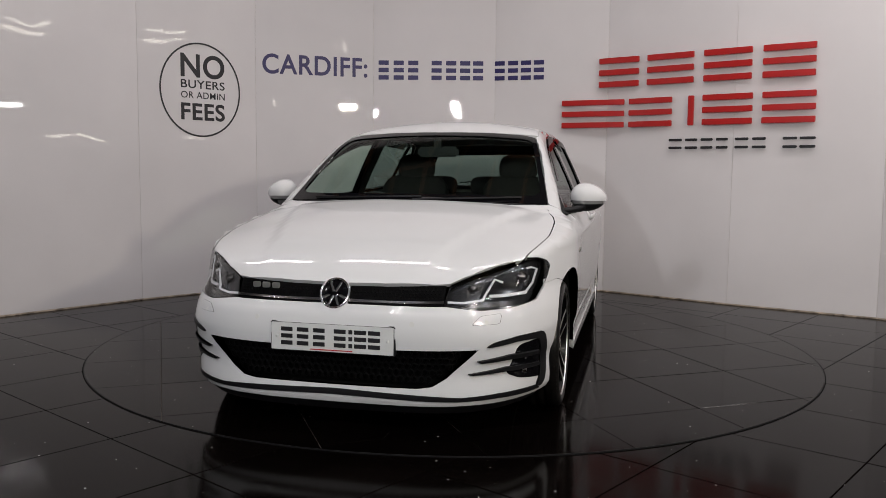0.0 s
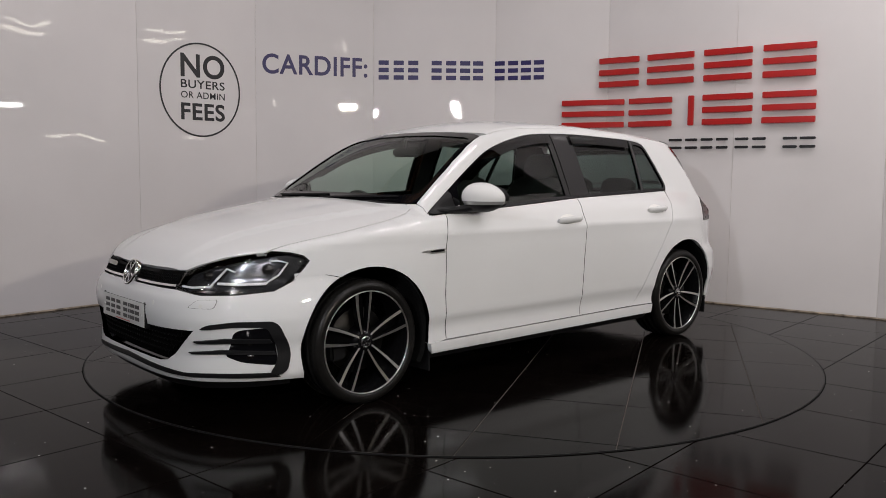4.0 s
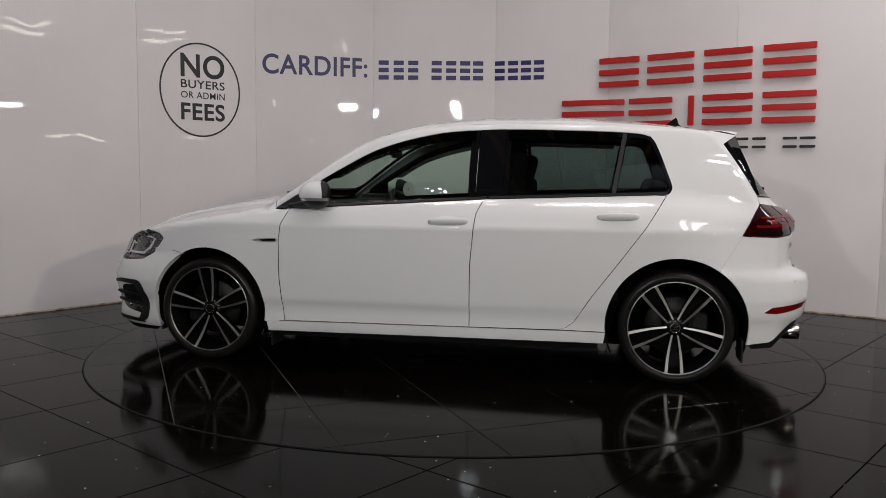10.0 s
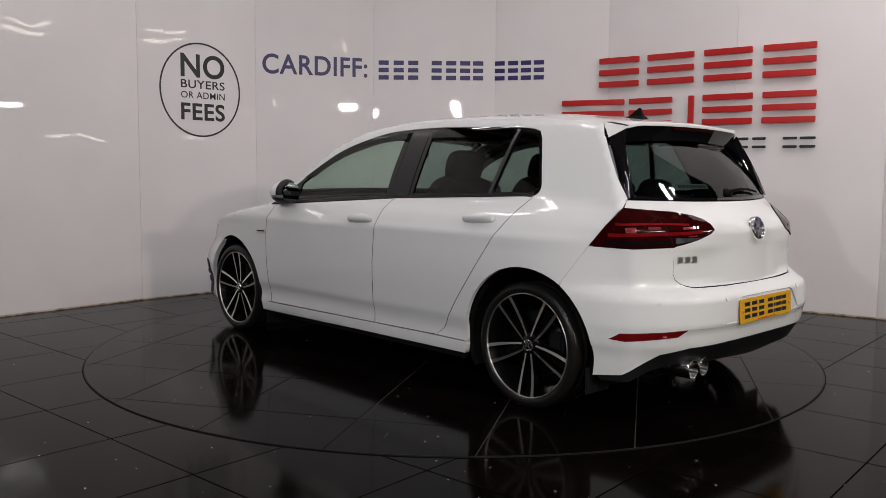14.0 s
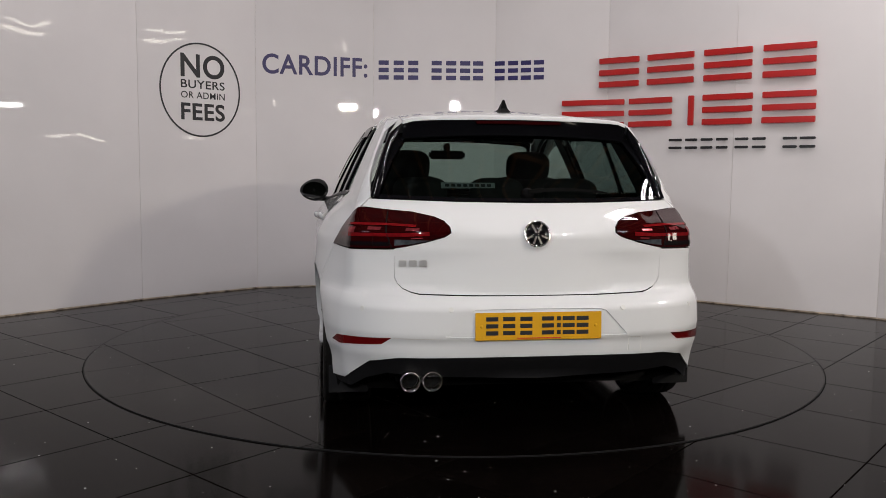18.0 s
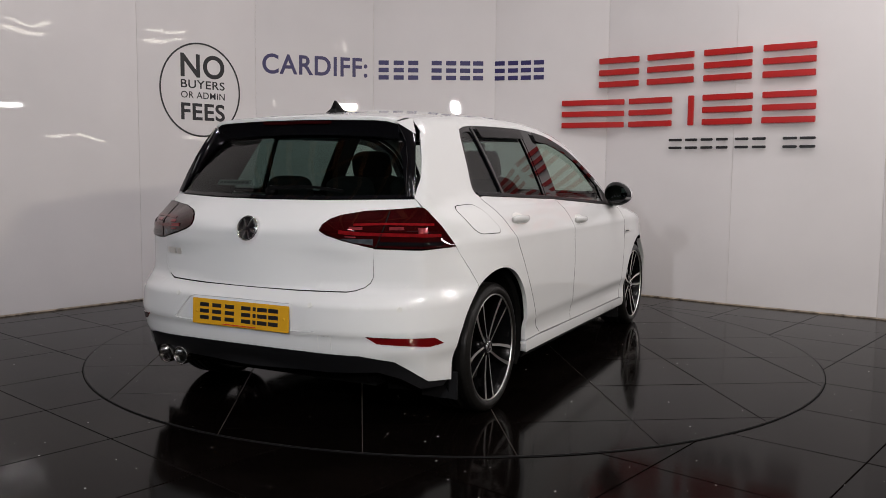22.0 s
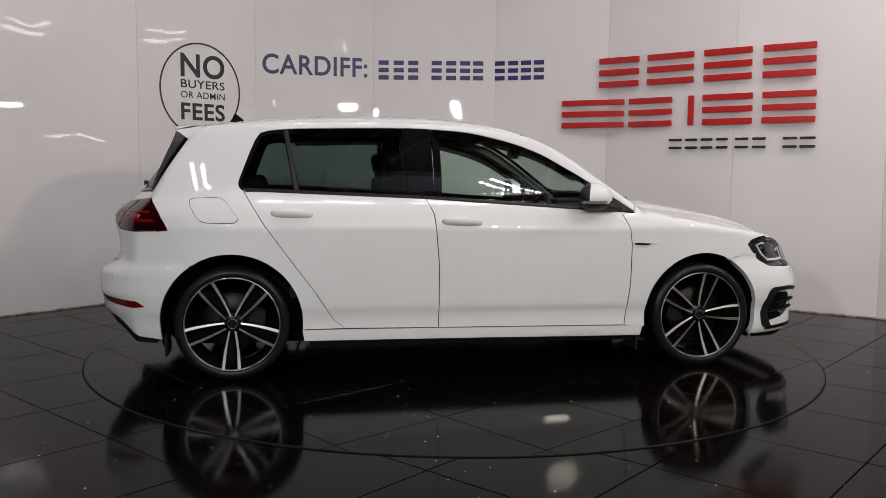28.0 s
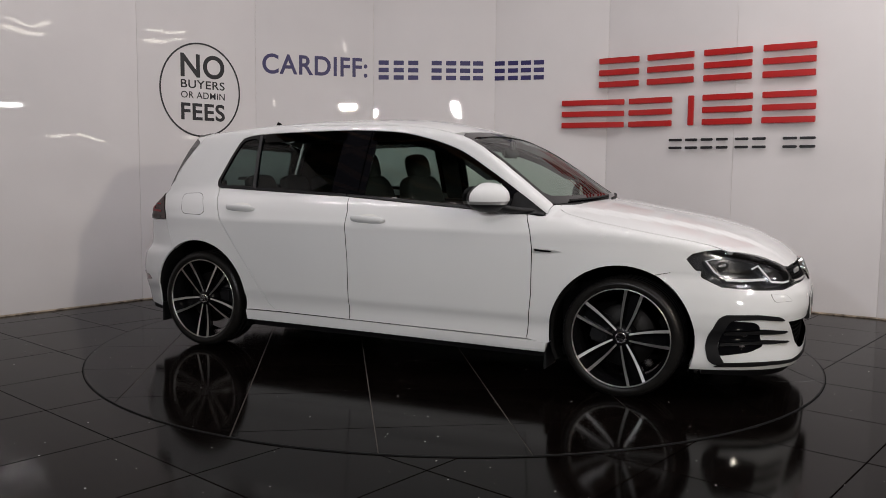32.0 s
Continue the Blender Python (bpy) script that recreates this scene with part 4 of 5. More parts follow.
HEAD = [(2.072, 0.440, 0.570), (2.040, 0.458, 0.640), (2.031, 0.462, 0.650), (1.979, 0.538, 0.684), (1.894, 0.625, 0.716), (1.80, 0.712, 0.737), (1.70, 0.778, 0.733), (1.637, 0.803, 0.717), (1.616, 0.810, 0.696), (1.650, 0.803, 0.655), (1.690, 0.790, 0.612), (1.765, 0.763, 0.571), (1.90, 0.690, 0.557), (2.02, 0.580, 0.553)]


def scaled(view, pts, k):
    uv = np.array(turned(view, pts))
    c = uv.mean(0)
    return [tuple(c + (q - c) * k) for q in uv]


def honeycomb(outline, r, rows, cols, z0, wide, inner, depths):
    """Six-sided cells inside an outline of the front."""
    poly, cells = np.array(outline), []
    hexa = np.array([(r * math.cos(a) / wide * 0.98, r * math.sin(a)) for a in np.radians(np.arange(6) * 60 + 30)])
    for row in range(rows):
        for col in range(-cols, cols + 1):
            c = np.array(((col + 0.5 * (row % 2)) * r * 1.75 / wide, z0 + row * r * 1.5))
            if inside(poly, c + hexa).all():
                cells.append(np.concatenate([c + hexa, c + hexa * inner, c + hexa * inner]))
    q = on_body("front", np.concatenate(cells))
    q = q + normal_at(q) * np.tile(np.repeat(depths, 6), len(cells))[:, None]
    fs = []
    for o in range(0, 18 * len(cells), 18):
        for j in range(6):
            w = (j + 1) % 6
            fs += [(o + j, o + w, o + 6 + w, o + 6 + j), (o + 6 + j, o + 6 + w, o + 12 + w, o + 12 + j)]
    return q.tolist(), fs


def front_end(bon):
    T = lambda pts: turned("front", pts)
    M = lambda pts: turned("front", mirrored(pts))
    arch = flanks([(1.672, 0.6245), (1.557, 0.632)] + arc(*ARCH_F, 62.3, -22, 20))
    skin = [(2.115, 0.0, 0.566), (2.09, 0.40, 0.566)] + [(2.070, 0.446, 0.566), (2.02, 0.580, 0.549), (1.90, 0.692, 0.553), (1.765, 0.766, 0.567), (1.688, 0.793, 0.608),] + arch + [flank(1.66, 0.168), (1.895, 0.67, 0.170), (2.02, 0.55, 0.168), (2.09, 0.43, 0.165), (2.12, 0.0, 0.162)]
    intake = [(2.148, 0.0, 0.394), (2.148, 0.24, 0.393), (2.045, 0.575, 0.398), (2.082, 0.455, 0.280), (2.102, 0.405, 0.247), (2.115, 0.350, 0.238), (2.127, 0.0, 0.236)]
    bumper = panel("front_bumper", "front", M(skin), PAINT, car, holes=[M(intake)], skirt=0.03, res=0.028)
    panel("intake_back", "front", M(intake), LINER, bumper, lift=-0.06, skirt=0, res=0.05)
    vs, fs = honeycomb(M(intake), 0.0165, 8, 26, 0.245, 1.25, 0.72, (-0.022, -0.020, -0.045))
    put("intake_mesh", mesh_of("intake_mesh", vs, fs, GRILLE), bumper, "black honeycomb mesh")
    # upper grille between the lamps
    gr = [(2.070, 0.0, 0.634), (2.066, 0.2, 0.639), (2.042, 0.40, 0.648), (2.040, 0.446, 0.648), (2.074, 0.440, 0.572), (2.10, 0.2, 0.571), (2.112, 0.0, 0.571)]
    grille = panel("grille", "front", M(gr), GRILLE, car, "black honeycomb grille", lift=-0.006, skirt=0.02)
    vs, fs = honeycomb(M(gr), 0.0085, 6, 40, 0.582, 1.2, 0.70, (-0.002, -0.0035, -0.0055))
    put("grille_mesh", mesh_of("grille_mesh", vs, fs, GRILLE), grille)
    chrome = [(2.10, 0.0, 0.584), (2.09, 0.25, 0.584), (2.064, 0.440, 0.586), (2.068, 0.440, 0.577), (2.093, 0.25, 0.574), (2.103, 0.0, 0.574)]
    panel("chrome_strip", "front", M(chrome), CHROME, grille, lift=0.004, skirt=0.01, step=0.008)
    for y in (-0.36, -0.315, -0.27):
        q = on_body("ahead", [(y, 0.622)])[0]
        part("grille_badge", box(q[0] - 0.004, q[0] + 0.006, y - 0.017, y + 0.017, 0.612, 0.636, 0.003), ALLOY, grille)
    roundel(car, pose(2.106, 0, 0.605, 0, -22), 0.066)
    plate(bumper, pose(2.154, 0, 0.429, 0, -1), PLATEWHITE, "number_plate")
    part("plate_backing", box(2.125, 2.1495, -0.2655, 0.2655, 0.3685, 0.4895, 0.004), TRIM, bumper)
    # black line along the lip, and the fog surrounds
    line = [(2.127, 0.0, 0.222), (2.128, 0.18, 0.217), (2.122, 0.327, 0.213), (2.107, 0.426, 0.209), (2.079, 0.517, 0.204), (1.998, 0.647, 0.211), (1.907, 0.724, 0.211), (1.798, 0.779, 0.208), (1.752, 0.788, 0.188), (1.902, 0.722, 0.190), (1.997, 0.646, 0.192), (2.077, 0.515, 0.188), (2.103, 0.437, 0.189), (2.121, 0.327, 0.191), (2.128, 0.18, 0.194), (2.13, 0.0, 0.197)]
    panel("lip_line", "front", M(line), TRIM, bumper, lift=0.003, skirt=0.01)
    under = [(2.12, 0.0, 0.160), (2.09, 0.43, 0.163), (2.02, 0.55, 0.166), (1.895, 0.67, 0.168), (1.67, 0.755, 0.166), (1.66, 0.74, 0.135), (1.88, 0.65, 0.125), (2.0, 0.53, 0.118), (2.1, 0.0, 0.110)]
    panel("splitter", "front", M(under), TRIM, bumper, "black plastic splitter", lift=-0.010, skirt=0.04)
    frame_o = [(2.053, 0.606, 0.404), (2.030, 0.640, 0.426), (1.944, 0.724, 0.442), (1.796, 0.801, 0.441), (1.767, 0.810, 0.421), (1.725, 0.809, 0.344), (1.711, 0.807, 0.277), (1.725, 0.804, 0.217), (1.757, 0.791, 0.195), (1.802, 0.776, 0.206), (1.777, 0.787, 0.239), (1.765, 0.789, 0.287), (1.786, 0.791, 0.355), (1.818, 0.789, 0.415), (1.942, 0.723, 0.420), (2.016, 0.653, 0.409)]
    pocket = [(1.943, 0.717, 0.390), (1.922, 0.734, 0.405), (1.812, 0.790, 0.414), (1.783, 0.790, 0.356), (1.765, 0.789, 0.240), (1.906, 0.723, 0.259), (1.964, 0.676, 0.288), (1.947, 0.694, 0.323)]
    fins = ([(2.057, 0.576, 0.351), (1.966, 0.695, 0.369), (1.803, 0.788, 0.361), (1.792, 0.786, 0.345), (1.960, 0.693, 0.350), (2.047, 0.591, 0.344)], [(2.064, 0.541, 0.299), (1.971, 0.673, 0.317), (1.779, 0.784, 0.305), (1.774, 0.785, 0.289), (1.969, 0.672, 0.299), (2.056, 0.557, 0.293)])
    for sg in (1, -1):
        S = lambda pts: [(x, sg * y, z) for x, y, z in pts]
        panel("fog_surround", "front", rounded(T(S(frame_o)), 0.022, 4), TRIM, bumper, "black plastic fog lamp surround", lift=0.006, skirt=0.012, step=0.012)
        pk = panel("fog_pocket", "front", rounded(T(S(pocket)), 0.02, 4), GLOSSBLACK, bumper, lift=0.0015, skirt=0.004)
        for fin in fins:
            panel("fog_fin", "front", T(S(fin)), TRIM, bumper, lift=0.010, skirt=0.012, step=0.01)
        for z in (0.35, 0.285):
            q = on_body("front", T(S([(1.845, 0.72, z)])))[0]
            vv, ff = lathe([(0.0, 0.006), (0.010, 0.005), (0.016, 0.0)], 16, "x")
            put("fog_lamp", mesh_of("fog_lamp", vv, ff, CHROME, True), pk, m=pose(*q, 0, 0, sg * 62))
        # parking sensors, washer flap
        for y, z in ((0.33, 0.50), (0.61, 0.505)):
            q = on_body("ahead", [(sg * y, z)])
            nn = normal_at(q)[0]
            vv, ff = lathe([(0.0, 0.001), (0.0085, 0.001), (0.0085, 0.0004), (0.0105, 0.0004), (0.0105, -0.004)], 20, "x")
            put("parking_sensor", mesh_of("parking_sensor", vv, ff, SENSOR, False), bumper, m=Matrix.Translation(q[0]) @ Vector(nn).to_track_quat("X", "Z").to_matrix().to_4x4())
        fl = rounded(T(S([(2.03, 0.535, 0.497), (2.01, 0.57, 0.531), (1.945, 0.635, 0.535), (1.96, 0.63, 0.497)])), 0.012)
        cen = np.array(fl).mean(0)
        panel("flap_gap", "front", [tuple(cen + (np.array(q) - cen) * 1.045) for q in fl], LINER, bumper, lift=0.0003, skirt=0, res=0.02, step=0.01)
        panel("washer_flap", "front", fl, PAINT, bumper, lift=0.001, skirt=0.0008, res=0.02, step=0.01)
        # headlamp
        lamp = panel("headlamp", "front", T(S(HEAD)), DARKHOUSING, car, "clear headlamp with a dark housing", lift=-0.040, skirt=0, res=0.03)
        panel("lamp_lens", "front", T(S(HEAD)), LENS, lamp, lift=0.0, skirt=0, res=0.025)
        panel("lamp_rim", "front", T(S(HEAD)), DARKCHROME, lamp, holes=[scaled("front", S(HEAD), 0.982)], lift=-0.004, skirt=0.034, step=0.012)
        for pth, w, dp, material in (([(2.060, 0.455, 0.588), (2.045, 0.517, 0.585), (1.992, 0.592, 0.593), (1.961, 0.611, 0.630), (1.930, 0.630, 0.667), (1.905, 0.662, 0.652)], 0.008, -0.016, WHITEPIECE), ([(1.968, 0.614, 0.604), (1.894, 0.682, 0.602), (1.796, 0.743, 0.603), (1.744, 0.765, 0.636), (1.702, 0.776, 0.690), (1.743, 0.755, 0.701), (1.771, 0.741, 0.699)], 0.008, -0.014, WHITEPIECE), ([(2.035, 0.50, 0.575), (1.90, 0.67, 0.576), (1.79, 0.745, 0.585)], 0.010, -0.03, DARKCHROME), ([(1.90, 0.655, 0.640), (1.80, 0.72, 0.640)], 0.012, -0.03, DARKCHROME), ([(1.92, 0.63, 0.685), (1.83, 0.70, 0.708)], 0.006, -0.03, CHROME), ([(1.76, 0.745, 0.625), (1.73, 0.758, 0.665)], 0.012, -0.035, CHROME)):
            panel("lamp_strip", "front", strip(T(S(pth)), w), material, lamp, lift=dp, skirt=0.006, res=0.02, step=0.01)
        for x, y, z, r in ((1.999, 0.557, 0.637, 0.017), (1.788, 0.739, 0.662, 0.021)):
            q = on_body("front", T(S([(x, y, z)])))
            nn = normal_at(q)[0]
            vv, ff = lathe([(0.0, r * 0.55), (r * 0.45, r * 0.46), (r * 0.8, r * 0.2), (r * 0.9, 0.0), (r * 0.95, 0.004), (r * 1.15, 0.004), (r * 1.25, -0.02)], 24, "x")
            put("projector", mesh_of("projector", vv, ff, DARKCHROME, True), lamp, m=Matrix.Translation(q[0] - nn * 0.032) @ Vector((nn[0], nn[1] * 0.5, 0)).to_track_quat("X", "Z").to_matrix().to_4x4())
    return bumper


TAIL = flanks([(-1.634, 0.785), (-1.685, 0.870), (-1.729, 0.946)]) + [ (-1.790, 0.590, 0.938), (-1.847, 0.493, 0.931), (-1.901, 0.410, 0.914), (-1.931, 0.374, 0.898), (-1.957, 0.352, 0.876), (-1.973, 0.348, 0.853), (-1.970, 0.374, 0.839), (-1.956, 0.455, 0.815), (-1.935, 0.539, 0.796), (-1.92, 0.577, 0.789), (-1.838, 0.690, 0.784)]


def rear_end():
    T = lambda pts: turned("rear", pts)
    M = lambda pts: turned("rear", mirrored(pts))
    gate = [(-1.86, 0.0, 0.972), (-1.83, 0.3, 0.974), (-1.725, 0.662, 0.982), (-1.730, 0.690, 0.951), (-1.790, 0.590, 0.941), (-1.847, 0.493, 0.934), (-1.901, 0.408, 0.917), (-1.931, 0.371, 0.901), (-1.957, 0.348, 0.878), (-1.973, 0.343, 0.853), (-1.970, 0.372, 0.835), (-1.956, 0.453, 0.811), (-1.935, 0.539, 0.792), (-1.92, 0.574, 0.785), (-1.915, 0.571, 0.667), (-1.920, 0.560, 0.643), (-1.930, 0.539, 0.6245), (-1.944, 0.505, 0.612), (-1.955, 0.470, 0.606), (-1.97, 0.25, 0.602), (-1.97, 0.0, 0.602)]
    g = panel("tailgate", "rear", M(gate), PAINT, car, skirt=0.02)
    panel("gate_shadow_gap", "rear", M([(-1.97, 0.0, 0.606), (-1.96, 0.48, 0.611), (-1.92, 0.59, 0.66), (-1.9, 0.62, 0.78), (-1.90, 0.60, 0.60), (-1.97, 0.48, 0.587), (-1.99, 0.0, 0.585)]), LINER, car, lift=-0.012, skirt=0)
    # rear window with its black border
    win = [(0.0, 0.980), (0.30, 0.980), (0.662, 0.990), (0.650, 1.04), (0.612, 1.14), (0.560, 1.258), (0.50, 1.272), (0.25, 1.292), (0.0, 1.297)]
    pane = [(0.0, 0.992), (0.30, 0.993), (0.618, 1.002), (0.60, 1.05), (0.555, 1.15), (0.500, 1.242), (0.47, 1.252), (0.25, 1.262), (0.0, 1.266)]
    w = panel("rear_window", "back", mirrored2(win), GLOSSBLACK, g, "dark rear window", holes=[mirrored2(pane)], lift=-0.002, skirt=0.02)
    panel("rear_pane", "back", mirrored2(pane), PRIVACY, w, lift=-0.004, skirt=0)
    # dealer's strip inside the glass, its words as plain bars
    panel("window_strip", "back", [(0.362, 1.033), (0.137, 1.036), (0.137, 1.058), (0.362, 1.058)], HEADLINING, w, "pale strip with plain dark bars", lift=-0.0065, skirt=0)
    for i in range(8):
        y = 0.345 - 0.025 * i
        panel("strip_bar", "back", [(y, 1.040), (y - 0.017, 1.040), (y - 0.017, 1.052), (y, 1.052)], SIGNBLACK, w, lift=-0.0055, skirt=0, res=0.01)
    # spoiler
    ys = np.linspace(-0.508, 0.508, 25)
    tops, unders, fs, fu = [], [], [], []
    for y in ys:
        e = abs(y) / 0.508
        xa = -1.489 + 0.012 * e ** 4
        xb = -1.660 + 0.022 * e ** 2 + 0.02 * max(0, (e - 0.86) / 0.14) ** 2
        za = float(on_body("top", [(xa, y)])[0][2])
        zb = 1.341 - 0.012 * e ** 2 - 0.012 * max(0, (e - 0.86) / 0.14) ** 2
        for t in np.linspace(0, 1, 7):
            tops.append((xa + (xb - xa) * t, y, za + (zb - za) * t + 0.006 * math.sin(math.pi * t) + 0.002))
        tops.append((xb + 0.004, y, zb - 0.012))
        q = on_body("back", [(y, 1.262 - 0.02 * e ** 2)])[0]
        for t in np.linspace(0, 1, 5):
            unders.append((xb + 0.004 + (q[0] - 0.006 - xb) * t, y, zb - 0.012 + (q[2] - zb + 0.012) * t ** 1.2))
    for i in range(len(ys) - 1):
        fs += [(i * 8 + j, i * 8 + j + 1, i * 8 + 9 + j, i * 8 + 8 + j) for j in range(7)]
        fu += [(i * 5 + j, i * 5 + j + 1, i * 5 + 6 + j, i * 5 + 5 + j) for j in range(4)]
    sp = put("spoiler", mesh_of("spoiler", tops, fs, PAINT, True), g, "white roof spoiler")
    put("spoiler_underside", mesh_of("spoiler_underside", unders, fu, GLOSSBLACK, True), sp, "gloss black underside")
    for sg in (1, -1):
        corner, notch, tip = (-1.480, sg * 0.509, 1.341), (-1.551, sg * 0.566, 1.264), (-1.624, sg * 0.507, 1.314)
        put("spoiler_cheek", mesh_of("spoiler_cheek", [corner, notch, tip], [(0, 1, 2)], PAINT), sp, "white spoiler cheek")
        edge = [(-1.551, 0.564, 1.264), (-1.592, 0.588, 1.21), (-1.634, 0.611, 1.149), (-1.678, 0.634, 1.07), (-1.718, 0.655, 0.996)]
        blade = [(-1.622, 0.514, 1.308), (-1.642, 0.566, 1.240), (-1.674, 0.597, 1.165), (-1.708, 0.626, 1.078), (-1.735, 0.654, 0.992)]
        vs, fs = [], []
        for (x, y, z), (u, v, h) in zip(edge, blade):
            q = on_body("back", [(y - 0.035, z)])[0]
            vs += [(x, sg * y, z), (u, sg * v, h), (float(q[0]) - 0.002, sg * float(q[1]), float(q[2]))]
        for i in range(len(edge) - 1):
            fs += [(3 * i + j, 3 * i + j + 1, 3 * i + j + 4, 3 * i + j + 3) for j in range(2)]
        put("spoiler_fin", mesh_of("spoiler_fin", vs, fs, GLOSSBLACK, True), sp, "gloss black side fin")
    part("brake_lamp", box(-1.664, -1.648, -0.19, 0.19, 1.310, 1.323, 0.003), REDLENS, sp, "dark red high brake lamp")
    # wiper
    vs, fs = lathe([(0.0, 0.03), (0.022, 0.028), (0.03, 0.0)], 20, "x")
    wp = put("rear_wiper", mesh_of("rear_wiper", vs, fs, GRILLE, True), w, "black rear wiper", pose(-1.835, 0.0, 1.005, 0, 0, 180))
    pts = on_body("back", [(-0.36 * t, 1.020 + 0.012 * math.sin(math.pi * t) - 0.006 * t) for t in np.linspace(0, 1, 12)])
    vs, fs = [], []
    for i, p in enumerate(pts):
        h = 0.016 - 0.008 * i / 11
        vs += [(p[0] - 0.006, p[1], p[2] - h / 2), (p[0] - 0.024 + 0.01 * i / 11, p[1], p[2] - h / 2), (p[0] - 0.024 + 0.01 * i / 11, p[1], p[2] + h / 2), (p[0] - 0.006, p[1], p[2] + h / 2)]
    for i in range(11):
        fs += [(i * 4 + j, i * 4 + (j + 1) % 4, i * 4 + 4 + (j + 1) % 4, i * 4 + 4 + j) for j in range(4)]
    arm = put("wiper_arm", mesh_of("wiper_arm", vs, fs, GRILLE), w)
    roundel(g, pose(-2.004, 0, 0.850, 0, 0, 180) @ pose(0, 0, 0, 0, -12), 0.056)
    for y in (0.535, 0.495, 0.455):
        q = on_body("back", [(y, 0.727)])[0]
        part("gate_badge", box(-0.006, 0.004, -0.016, 0.016, -0.014, 0.014, 0.003, pose(*q, 0, 0, -14)), ALLOY, g)
    # bumper
    arch = flanks([(-1.637, 0.782), (-1.530, 0.618)] + arc(*ARCH_R, 125, 193, 18))
    skin = [(-1.99, 0.0, 0.5985), (-1.98, 0.25, 0.5985), (-1.955, 0.470, 0.6025), (-1.948, 0.507, 0.6085), (-1.934, 0.542, 0.6215), (-1.924, 0.564, 0.640), (-1.918, 0.575, 0.665), (-1.93, 0.5795, 0.781), (-1.806, 0.735, 0.776),] + arch + [flank(-1.683, 0.222), (-1.783, 0.758, 0.232), (-1.857, 0.713, 0.285), (-1.916, 0.67, 0.328), (-1.995, 0.557, 0.354), (-2.046, 0.3, 0.358), (-2.05, 0.0, 0.358)]
    recess = [(-2.06, 0.0, 0.556), (-2.06, 0.255, 0.554), (-2.055, 0.28, 0.545), (-2.05, 0.375, 0.446), (-2.06, 0.33, 0.443), (-2.06, 0.0, 0.442)]
    bumper = panel("rear_bumper", "rear", M(skin), PAINT, car, holes=[M(recess)], skirt=0.010, res=0.028)
    panel("plate_recess", "rear", M(recess), PAINT, bumper, lift=-0.006, skirt=0)
    plate(bumper, pose(-2.068, 0, 0.487, 0, 0, 180) @ pose(0, 0, 0, 0, -3), PLATEYELLOW, "number_plate")
    panel("bumper_crease", "rear", M([(-2.06, 0.40, 0.436), (-2.0, 0.575, 0.437), (-2.0, 0.575, 0.434), (-2.06, 0.40, 0.433)])[0:4], JOINT, bumper, lift=0.0005, skirt=0, res=0.02)
    low = [(-2.05, 0.0, 0.356), (-2.046, 0.3, 0.356), (-1.995, 0.557, 0.352), (-1.916, 0.67, 0.326), (-1.857, 0.713, 0.283), (-1.783, 0.758, 0.230), (-1.683, 0.80, 0.220), (-1.69, 0.78, 0.195), (-1.80, 0.73, 0.200), (-1.87, 0.68, 0.245), (-1.93, 0.60, 0.275), (-1.99, 0.4, 0.262), (-2.0, 0.0, 0.256)]
    panel("diffuser", "rear", M(low), TRIM, bumper, "black plastic diffuser", lift=-0.006, skirt=0.03)
    part("diffuser_floor", box(-1.86, -1.5, -0.58, 0.58, 0.245, 0.26), LINER, bumper)
    for y in (0.508, 0.418):
        vs, fs = lathe([(0.036, -0.16), (0.040, -0.15), (0.0425, 0.0), (0.040, 0.004), (0.036, 0.0), (0.034, -0.12), (0.0, -0.12)], 32, "x")
        ex = put("exhaust_pipe", mesh_of("exhaust_pipe", [(-a, b, c) for a, b, c in vs], [q[::-1] for q in fs], PIPE, True), car, "chrome exhaust tip", pose(-1.985, y, 0.250))
        vs, fs = lathe([(0.0, 0.0), (0.0345, 0.0)], 24, "x")
        put("pipe_bore", mesh_of("pipe_bore", vs, fs, LINER), ex, m=pose(0.05, 0, 0))
    for sg in (1, -1):
        S = lambda pts: [(x, sg * y, z) for x, y, z in pts]
        panel("rear_reflector", "rear", T(S([(-1.745, 0.808, 0.392), (-1.79, 0.790, 0.420), (-1.995, 0.585, 0.436), (-1.97, 0.622, 0.407), (-1.81, 0.78, 0.385)])), RED2, bumper, "red reflector", lift=0.002, skirt=0.004, step=0.012)
        for y, z in ((0.355, 0.575 - 0.02), (0.70, 0.545)):
            q = on_body("back", [(sg * y, z)])
            nn = normal_at(q)[0]
            vv, ff = lathe([(0.0, 0.001), (0.0085, 0.001), (0.0085, 0.0004), (0.0105, 0.0004), (0.0105, -0.004)], 20, "x")
            put("parking_sensor", mesh_of("parking_sensor", vv, ff, SENSOR, False), bumper, m=Matrix.Translation(q[0]) @ Vector(nn).to_track_quat("X", "Z").to_matrix().to_4x4())
        if sg > 0:
            sq = [(0.385, 0.372), (0.445, 0.372), (0.445, 0.432), (0.385, 0.432)]
            panel("tow_cover_gap", "back", rounded([(-a, b) for a, b in sq], 0.006), CUP, bumper, lift=0.0006, skirt=0.001, res=0.02, step=0.01)
            panel("tow_cover", "back", rounded([(-a * 0.9 - 0.0415 - (0.0 if a > 0.4 else 0), b * 0.955 + 0.018) for a, b in sq], 0.006), PAINT, bumper, "square tow hook cover", lift=0.0012, skirt=0.001, res=0.02, step=0.01)
        tl = panel("tail_lamp", "rear", T(S(TAIL)), REDLENS, car, "dark red tail lamp", lift=0.004, skirt=0.014, res=0.022)
